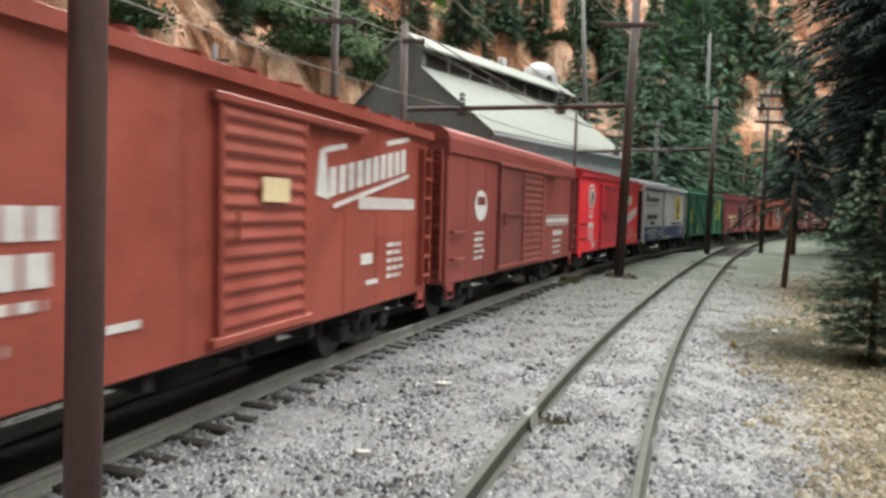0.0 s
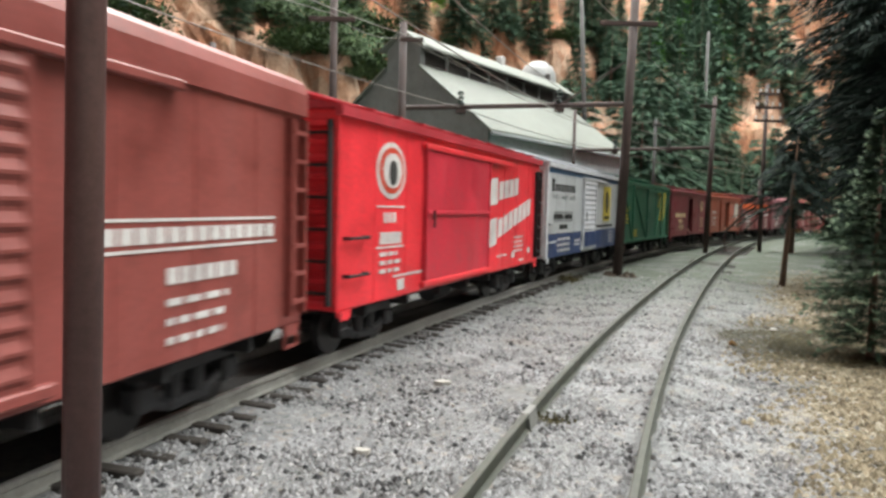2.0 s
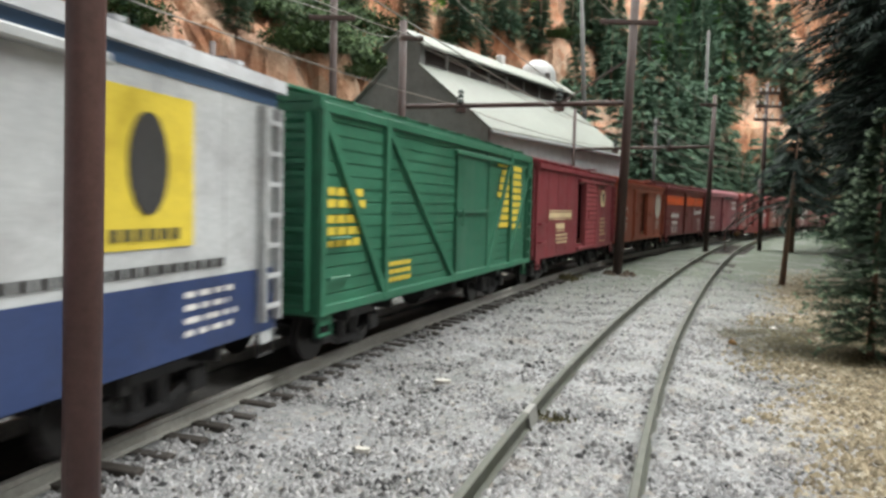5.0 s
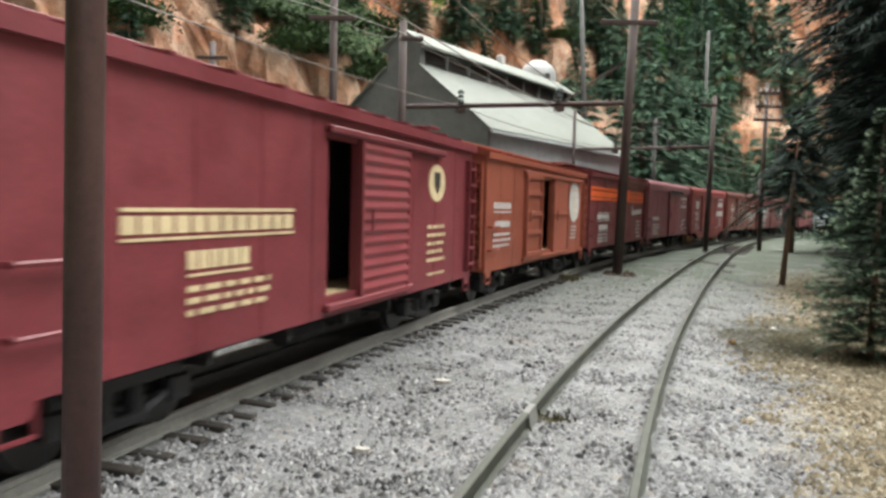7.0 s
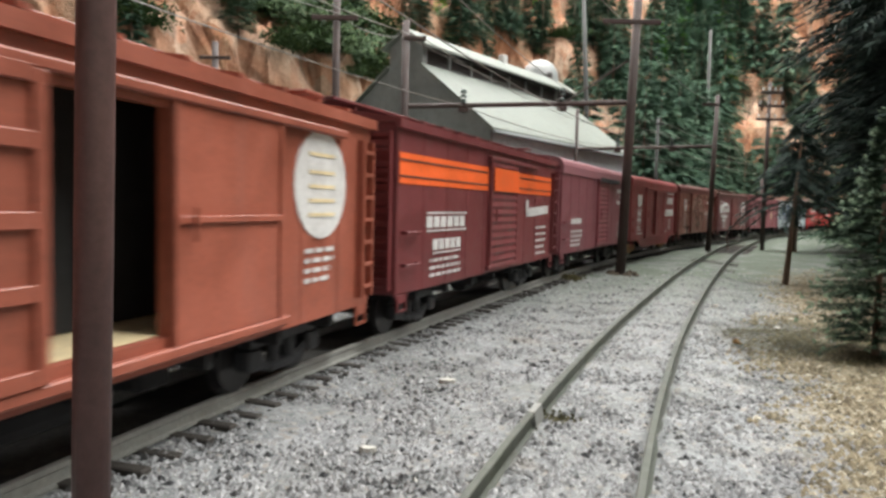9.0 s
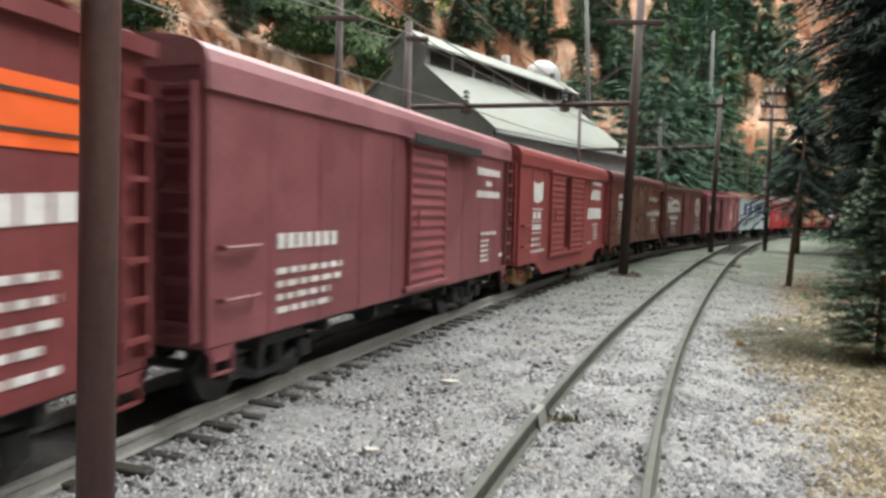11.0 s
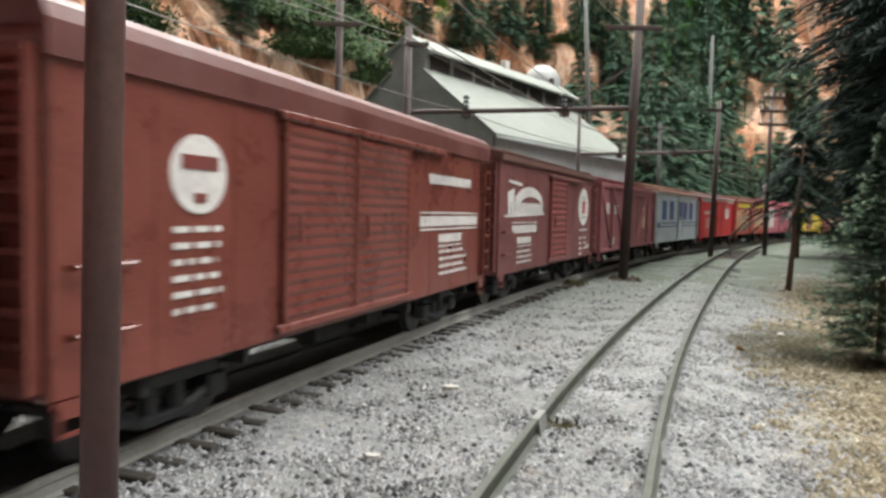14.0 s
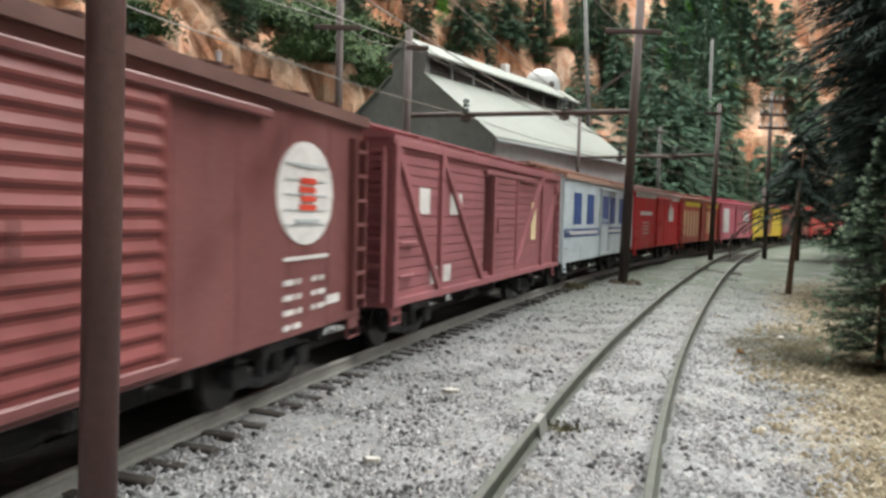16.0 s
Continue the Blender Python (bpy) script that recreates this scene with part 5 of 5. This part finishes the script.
lines(e, -3.94, -2.14, 1.68, 3, "cream", h=0.08, step=0.13, seed=11)
disc(e, 3.79, 3.06, 0.48, 0.38, "cream")
part("herald", Geo().plate([(3.61, 3.28), (3.97, 3.28), (3.94, 3.0), (3.79, 2.85), (3.64, 3.0)], SIDE - 0.016, 0.012), MAT["ink"], e)
lines(e, 3.31, 4.46, 2.2, 5, "cream", step=0.17, seed=12)
lines(e, 3.36, 4.46, 1.22, 1, "cream", h=0.06, seed=40)

e = boxcar(6, BODY[6], "orange-brown boxcar with panelled doors ajar and white oval herald", (0.31, 0.082, 0.048), gap=(-0.85, 0.72), doors=[(-2.6, -0.85, "panel", None), (0.72, 2.85, "plain", (0.34, 0.09, 0.053))], eave=3.95, hatch=True)
disc(e, 4.1, 2.85, 0.82, 0.77, "white")
for z in (3.25, 3.0, 2.8, 2.6, 2.4):
    bar(e, 3.7, 4.5, z, z + 0.05, "cream", y=SIDE - 0.014)
blocks(e, -5.3, -3.8, 2.55, 2.72, 6, "white", 0, 0.7)
bar(e, -5.3, -3.8, 2.45, 2.48, "white")
blocks(e, -5.2, -3.9, 2.05, 2.22, 6, "white", 0, 0.85)
lines(e, -5.3, -3.8, 1.9, 3, "white", step=0.15, seed=13)
lines(e, 3.6, 4.6, 1.95, 4, "white", h=0.08, step=0.14, seed=14)

e = boxcar(7, BODY[7], "dark maroon boxcar with an orange band and ribbed door", (0.15, 0.028, 0.03), doors=[(-0.95, 1.4, "ribbed", (0.17, 0.034, 0.036))], hatch=True)
bar(e, -6.1, -1.0, 2.98, 3.55, "orange", name="orange_band")
bar(e, 1.45, 5.75, 2.98, 3.55, "orange", name="orange_band")
part("orange_band", Geo().box(-0.85, 1.3, SIDE - 0.142, SIDE - 0.131, 2.98, 3.55), MAT["orange"], e)
for z in (3.1, 3.4):
    bar(e, -6.1, -1.0, z, z + 0.03, "ink", y=SIDE - 0.014)
    bar(e, 1.45, 5.75, z, z + 0.03, "ink", y=SIDE - 0.014)
bar(e, -4.8, -2.5, 2.42, 2.45, "white")
blocks(e, -4.8, -2.55, 2.14, 2.37, 6, "white", 0, 0.84)
bar(e, -4.8, -2.5, 2.06, 2.09, "white")
blocks(e, -4.45, -2.8, 1.68, 1.9, 5, "white", 0, 0.84)
bar(e, -4.45, -2.8, 1.6, 1.63, "white")
lines(e, -4.6, -2.4, 1.5, 3, "white", h=0.08, step=0.15, seed=15)
blocks(e, 2.6, 5.3, 2.35, 2.6, 8, "white", 0.04, 0.9)
bar(e, 2.6, 2.85, 2.3, 2.8, "white")
lines(e, 3.8, 5.1, 2.0, 5, "white", seed=16)

e = boxcar(8, BODY[8], "dull maroon boxcar with a ribbed door and white markings", (0.185, 0.055, 0.064), roofkind="round", roof=(0.26, 0.1, 0.115), doors=[(-0.7, 1.15, "ribbed", (0.21, 0.05, 0.06))], rough=0.5)
part("upper_door_track", Geo().box(-0.75, 3.1, SIDE - 0.2, SIDE - 0.17, 3.72, 3.9, 0.01), MAT["black"], e)
blocks(e, 3.4, 5.3, 3.35, 3.52, 11, "white", 0, 0.88)
blocks(e, 4.1, 4.6, 3.1, 3.22, 2, "white", 0, 0.85)
blocks(e, 3.4, 5.3, 2.82, 2.98, 11, "white", 0, 0.88)
lines(e, 3.8, 5.3, 1.98, 1, "white", seed=17)
lines(e, 3.8, 4.5, 1.8, 5, "white", h=0.07, step=0.12, seed=41)
bar(e, 5.35, 5.65, 1.3, 1.4, "white")
blocks(e, -4.8, -3.2, 2.0, 2.2, 7, "white", 0, 0.8)
lines(e, -4.8, -3.0, 1.75, 4, "white", h=0.1, step=0.17, seed=18)

e = boxcar(9, BODY[9], "red-brown boxcar with ribbed double doors ajar and white flag", (0.24, 0.047, 0.046), roofkind="round", gap=(-1.33, -0.48), doors=[(-3.08, -1.33, "ribbed", None), (-0.48, 1.59, "ribbed", None)], belly=True, trucks="tan")
part("flag", Geo().plate([(-4.82, 2.78), (-4.89, 3.4), (-4.44, 3.33), (-3.84, 3.42), (-3.89, 2.86), (-4.34, 2.74)], SIDE - 0.002, 0.012), MAT["white"], e)
bar(e, -4.98, -3.83, 2.54, 2.58, "white")
blocks(e, -4.88, -3.93, 2.25, 2.48, 2, "white", 0, 0.75)
bar(e, -4.98, -3.83, 2.17, 2.2, "white")
blocks(e, -4.93, -3.93, 1.93, 2.1, 5, "white", 0, 0.9)
bar(e, -4.98, -3.93, 1.82, 1.85, "white")
lines(e, -4.98, -3.88, 1.68, 2, "white", h=0.1, step=0.17, seed=19)
lines(e, -4.98, -3.28, 1.32, 1, "white", h=0.1, seed=42)
blocks(e, 3.17, 5.22, 3.58, 3.7, 12, "white", 0, 0.8)
for k, (a, b) in enumerate(((3.1, 3.7), (3.75, 4.3), (4.35, 4.95))):
    part("marking", Geo().plate([(a - (0.0 if k else 0.02), 2.97), (a + (0.22 if not k else 0.0), 3.38), (b, 3.38), (b, 2.97)], SIDE - 0.002, 0.012), MAT["white"], e)
for k in range(5):
    a = 2.5 + 0.55 * k
    part("marking", Geo().plate([(a, 2.2), (a + (0.2 if not k else 0.0), 2.63), (a + 0.48, 2.63), (a + 0.48, 2.2)], SIDE - 0.002, 0.012), MAT["white"], e)
lines(e, 3.57, 4.82, 2.0, 1, "white", seed=20)
lines(e, 3.72, 4.52, 1.85, 4, "white", h=0.08, step=0.14, seed=43)
lines(e, 2.62, 3.52, 1.28, 1, "white", h=0.07, seed=44)

e = boxcar(10, BODY[10], "brown boxcar with double doors, round herald and white bars", (0.165, 0.044, 0.033), roofkind="round", roof=(0.115, 0.03, 0.026), doors=[(-2.9, -0.95, "shallow", (0.155, 0.042, 0.033)), (-0.9, 1.2, "shallow", (0.155, 0.042, 0.033))], rough=0.32)
disc(e, -4.45, 2.95, 0.45, 0.42, "white")
bar(e, -4.75, -4.15, 3.0, 3.15, "rust", y=SIDE - 0.014)
bar(e, -4.55, -4.35, 2.65, 2.75, "rust", y=SIDE - 0.014)
lines(e, -4.85, -4.05, 2.4, 6, "white", h=0.08, step=0.17, seed=21)
blocks(e, 2.37, 5.02, 3.14, 3.33, 14, "white", 0, 0.9)
bar(e, 1.92, 5.57, 2.55, 2.58, "white")
blocks(e, 1.92, 5.57, 2.3, 2.5, 14, "white", 0, 0.9)
bar(e, 1.92, 5.57, 2.22, 2.25, "white")
blocks(e, 2.97, 4.42, 1.96, 2.13, 6, "white", 0, 0.9)
bar(e, 2.97, 4.42, 1.87, 1.9, "white")
lines(e, 3.02, 4.92, 1.8, 4, "white", h=0.08, step=0.15, seed=22)

e = boxcar(11, BODY[11], "brown-maroon boxcar with a white arched emblem and round herald", (0.165, 0.057, 0.056), roof=(0.14, 0.07, 0.058), doors=[(-1.05, 1.0, "ribbed", (0.2, 0.048, 0.046))], rough=0.5)
outer = [(-3.28 + 1.45 * math.cos(a), 2.8 + 0.55 * math.sin(a)) for a in [math.pi * (1 - k / 12) for k in range(13)]]
inner = [(-3.13 + 1.15 * math.cos(a), 2.75 + 0.32 * math.sin(a)) for a in [math.pi * (1 - k / 12) for k in range(13)]]
part("emblem", Geo().plate(outer + inner[::-1], SIDE - 0.002, 0.012), MAT["white"], e)
blocks(e, -5.28, -1.78, 2.55, 2.88, 11, "white", 0, 0.84)
bar(e, -5.33, -4.78, 2.85, 3.2, "white", 0.2)
bar(e, -5.58, -1.68, 2.5, 2.57, "white", 0.02)
bar(e, -5.28, -4.08, 3.38, 3.46, "white", -0.05)
bar(e, -4.88, -2.43, 2.3, 2.33, "white")
blocks(e, -4.88, -2.43, 2.02, 2.24, 8, "white", 0, 0.88)
blocks(e, -4.38, -3.03, 1.72, 1.9, 6, "white", 0, 0.9)
bar(e, -4.38, -3.03, 1.63, 1.66, "white")
lines(e, -4.38, -2.68, 1.52, 3, "white", h=0.08, step=0.15, seed=23)
disc(e, 4.02, 2.85, 0.82, 0.7, "white")
for k in range(5):
    bar(e, 3.42, 4.62, 2.42 + 0.2 * k, 2.44 + 0.2 * k, "shed", y=SIDE - 0.016)
for k in range(4):
    bar(e, 3.79 + 0.02 * (k % 2), 4.25, 2.62 + 0.12 * k, 2.7 + 0.12 * k, "redmark", y=SIDE - 0.024, name="herald")
for z in (3.2, 2.45):
    bar(e, 3.67, 4.37, z, z + 0.05, "shed", y=SIDE - 0.024)
bar(e, 3.42, 4.72, 1.95, 2.0, "white")
lines(e, 3.42, 3.92, 1.7, 4, "white", seed=25)
lines(e, 4.22, 4.72, 1.7, 3, "white", seed=26)
bar(e, 4.67, 5.12, 1.25, 1.38, "white")

e = boxcar(12, BODY[12], "dusty pink-maroon outside-braced wooden boxcar with door ajar", (0.29, 0.098, 0.108), style="wood", gap=(-1.35, -0.85), doors=[(-0.85, 1.25, "wood", None)], rough=0.7, eave=3.95)
bar(e, -5.2, -4.7, 2.6, 3.1, "white", y=SIDE - 0.03)
bar(e, -3.6, -2.9, 2.6, 3.05, "white", y=SIDE - 0.03)
lines(e, -4.4, -3.3, 1.75, 3, "white", seed=45)
bar(e, -4.6, -3.5, 1.2, 1.55, "white", y=SIDE - 0.03)
bar(e, 3.0, 3.5, 1.9, 3.0, "cream", y=SIDE - 0.03)

e = boxcar(13, BODY[13], "silver refrigerator car with large blue lettering blocks", (0.47, 0.53, 0.56), roof=(0.4, 0.25, 0.2), doors=[(-0.7, 0.7, "plain", (0.47, 0.53, 0.56))], rough=0.5)
for a in (-5.0, -2.95, -0.65, 1.25, 3.3):
    lift = 0.1 if a == -0.65 else 0.0
    bar(e, a, a + 1.15, 2.32, 3.5, "blue", y=SIDE - lift)
bar(e, -6.2, -0.75, 1.85, 2.15, "blue", name="blue_band")
bar(e, 0.75, 6.2, 1.85, 2.15, "blue", name="blue_band")
blocks(e, -5.5, -1.0, 1.93, 2.07, 14, "white", 0, 0.8, y=SIDE - 0.014)
blocks(e, 1.0, 5.5, 1.93, 2.07, 14, "white", 0, 0.8, y=SIDE - 0.014)

e = boxcar(14, BODY[14], "deep red boxcar with white roof and small white herald", (0.5, 0.018, 0.025), roof=(0.36, 0.25, 0.24), doors=[(-1.0, 1.0, "plain", None)])
bar(e, -6.1, 6.1, 3.72, 4.0, "white", name="white_stripe")
part("herald", Geo().plate([(2.6, 2.4), (2.6, 3.3), (3.0, 3.1), (3.4, 3.55), (3.8, 3.1), (4.2, 3.3), (4.2, 2.4)], SIDE - 0.002, 0.012), MAT["white"], e)
blocks(e, -5.0, -2.0, 2.75, 2.98, 9, "white", 0, 0.85)
lines(e, -4.4, -2.6, 2.4, 4, "white", seed=27)

e = boxcar(15, BODY[15], "rust and yellow refrigerator car with large pale lettering blocks", (0.34, 0.05, 0.035), roof=(0.3, 0.15, 0.12), doors=[(-0.8, 0.8, "wood", None)])
bar(e, -5.6, 5.9, 3.5, 3.82, "yellow", name="yellow_stripe")
blocks(e, -5.8, -1.0, 1.35, 3.2, 5, "cream", 0, 0.42)
blocks(e, 1.2, 5.6, 1.5, 3.2, 4, "cream", 0, 0.42)

e = boxcar(16, BODY[16], "pale pinkish red boxcar with plain doors", (0.48, 0.12, 0.16), doors=[(-1.0, 1.0, "ribbed", None)])
bar(e, -5.6, -3.4, 1.5, 3.6, "white", name="white_panel")
bar(e, 2.5, 4.5, 2.4, 3.4, "white", name="herald")
e = boxcar(17, BODY[17], "yellow refrigerator car with dark markings", (0.72, 0.52, 0.05), roof=(0.26, 0.16, 0.13), doors=[(-1.1, 1.1, "plain", (0.26, 0.1, 0.07))])
lines(e, -4.6, -2.0, 2.8, 4, "ink", h=0.14, step=0.3, seed=28)
e = boxcar(18, BODY[18], "brown boxcar with a ribbed door near the end of the train", (0.25, 0.065, 0.055), doors=[(-1.0, 1.0, "ribbed", None)])
lines(e, -4.6, -2.0, 2.8, 4, "white", seed=29)
e = boxcar(19, BODY[19], "rust red boxcar with a ribbed door near the end", (0.5, 0.05, 0.05), doors=[(-1.0, 1.0, "ribbed", None)])
e = boxcar(20, BODY[20], "maroon boxcar with a ribbed door near the end", (0.22, 0.05, 0.05), doors=[(-1.0, 1.0, "ribbed", None)])


def marker_lamp(e, x, z):
    """A red marker lamp that glows, in a small bracketed housing."""
    m, nt, b = nodes_of("red_lamp_glass")
    b.inputs["Base Color"].default_value = (0.5, 0.01, 0.02, 1)
    b.inputs["Emission Color"].default_value = (1.0, 0.03, 0.09, 1)
    b.inputs["Emission Strength"].default_value = 130.0
    o = part("marker_lamp", Geo().box(x - 0.5, x + 0.45, SIDE - 0.3, SIDE, z - 0.5, z + 0.5, 0.05), MAT["black"], e, "red marker lamp, lit")
    part("lens", Geo().tube((x - 0.1, SIDE - 0.28, z), (x - 0.1, SIDE - 0.5, z), 0.42, 0.34, 14), m, o, "glowing red lens", smooth=True)


marker_lamp(e, -BODY[20] / 2 + 0.45, 1.95)

# small litter on the ballast
for x, y, s, label in ((0.04, 11.59, 0.16, "small white flat pebble on the ballast"), (-0.89, 8.23, 0.11, "small white pebble on the ballast")):
    g = Geo()
    n = 9
    g.add([(s * random.uniform(0.7, 1.1) * math.cos(6.283 * k / n), 0.6 * s * random.uniform(0.7, 1.1) * math.sin(6.283 * k / n), z) for z in (-0.05, 0.04) for k in range(n)],
          [(k, (k + 1) % n, n + (k + 1) % n, n + k) for k in range(n)] + [tuple(range(n, 2 * n))])
    o = part("pebble", g, MAT["litter"])
    o.location = P(x, y, -0.27)
    tagged(o, label, "stone")


def build_litter():
    """Small things lying on the ballast and soil."""
    rng = random.Random(77)

    def shard(name, label, x, y, s, mat, lift=0.0):
        g = Geo()
        n = 5
        pts = [(s * rng.uniform(0.5, 1.2) * math.cos(6.283 * k / n), 0.5 * s * rng.uniform(0.5, 1.2) * math.sin(6.283 * k / n)) for k in range(n)]
        g.add([(px, py, z) for z in (-0.03, 0.03) for px, py in pts], [(k, (k + 1) % n, n + (k + 1) % n, n + k) for k in range(n)] + [tuple(range(n, 2 * n)), tuple(range(n))[::-1]])
        o = part(name, g, mat)
        o.matrix_basis = pose(x * K, y * K, (-0.25 + lift) * K, rng.uniform(-25, 25), rng.uniform(-25, 25), rng.uniform(0, 360))
        tagged(o, label, "litter", "litter on the ground")
    for k in range(5):
        shard("plastic_shard", "small white broken shard beside the rail", 7.65 + rng.uniform(-0.1, 0.5), 21.3 + rng.uniform(-0.4, 0.4), 0.16, MAT["litter"], 0.05)
    shard("leaf_chip", "small orange-tan dry chip on the soil", 6.4, 15.6, 0.22, MAT["tan"])
    shard("plastic_shard", "small white broken shard on the soil", 8.2, 17.6, 0.14, MAT["litter"])
    for x, y in ((2.0, 8.2), (0.2, 10.2), (3.9, 9.4), (5.2, 12.5), (4.6, 8.1), (-0.3, 7.3)):
        shard("pale_pebble", "small pale pebble lying on the ground", x, y, rng.uniform(0.04, 0.07), MAT["litter"])
    # dark moss and grit against the siding's rail
    for x, y, s in ((1.55, 9.45, 0.34), (0.95, 8.95, 0.24), (5.0, 28.6, 0.6), (1.4, 10.0, 0.18)):
        g = Geo()
        for k in range(320):
            p = Vector((rng.gauss(0, 0.36), rng.gauss(0, 0.36), abs(rng.gauss(0, 0.12)))) * s
            q = Vector((rng.uniform(-1, 1), rng.uniform(-1, 1), rng.uniform(0, 0.6))).normalized() * s * 0.2
            w = q.orthogonal().normalized() * s * 0.1
            g.add([tuple(p), tuple(p + q * 0.5 + w), tuple(p + q), tuple(p + q * 0.5 - w)], [(0, 1, 2, 3)])
        o = new("weed_tuft", raw_mesh("weed_tuft", g, MAT["dark_blades"]))
        o.location = P(x, y, -0.27)
        tagged(o, "dark weed tuft in the ballast", "weed", "weeds in the ballast")
    e = thing("switch_lever", "thin bent dark lever beside the siding", "lever", 20.2, 51.4, -0.3)
    part("lever", Geo().tube((0, 0, 0), (-0.12, 0, 1.0), 0.06, 0.05, 6).tube((-0.12, 0, 0.98), (0.06, 0, 1.9), 0.05, 0.04, 6), MAT["pole"], e)
    part("stand", Geo().box(-0.3, 0.3, -0.2, 0.2, -0.1, 0.12, 0.03), MAT["black"], e)


build_litter()


# ---- movement: every car follows the main track ----
SPEED, FRONT = 9.461, -10.204
DRIFT = [(0.0, 0.47), (1.0, 0.33), (2.3, 0.05), (4.0, -0.2), (6.4, -0.24), (7.0, -0.36), (9.0, -0.72), (11.6, -0.77), (12.5, -0.54), (13.6, -0.08), (14.5, 0.29), (15.3, 0.62), (16.0, 0.86)]


def motions():
    starts = FRONT + np.concatenate([[0], np.cumsum(PITCH)])
    times = [0.5 * k for k in range(33)]
    for i, e, length in CARS:
        rows = []
        for t in times:
            s = starts[i] + PITCH[i] / 2 - SPEED * t - float(np.interp(t, [a for a, _ in DRIFT], [b for _, b in DRIFT]))
            q = length / 2 - 1.95
            ax, ay, _ = MAIN.at(s - q)
            bx, by, _ = MAIN.at(s + q)
            rows.append((t, pose((ax + bx) / 2 * K, (ay + by) / 2 * K, 0, 0, 0, math.degrees(math.atan2(by - ay, bx - ax)))))
        walk(e, rows)


motions()
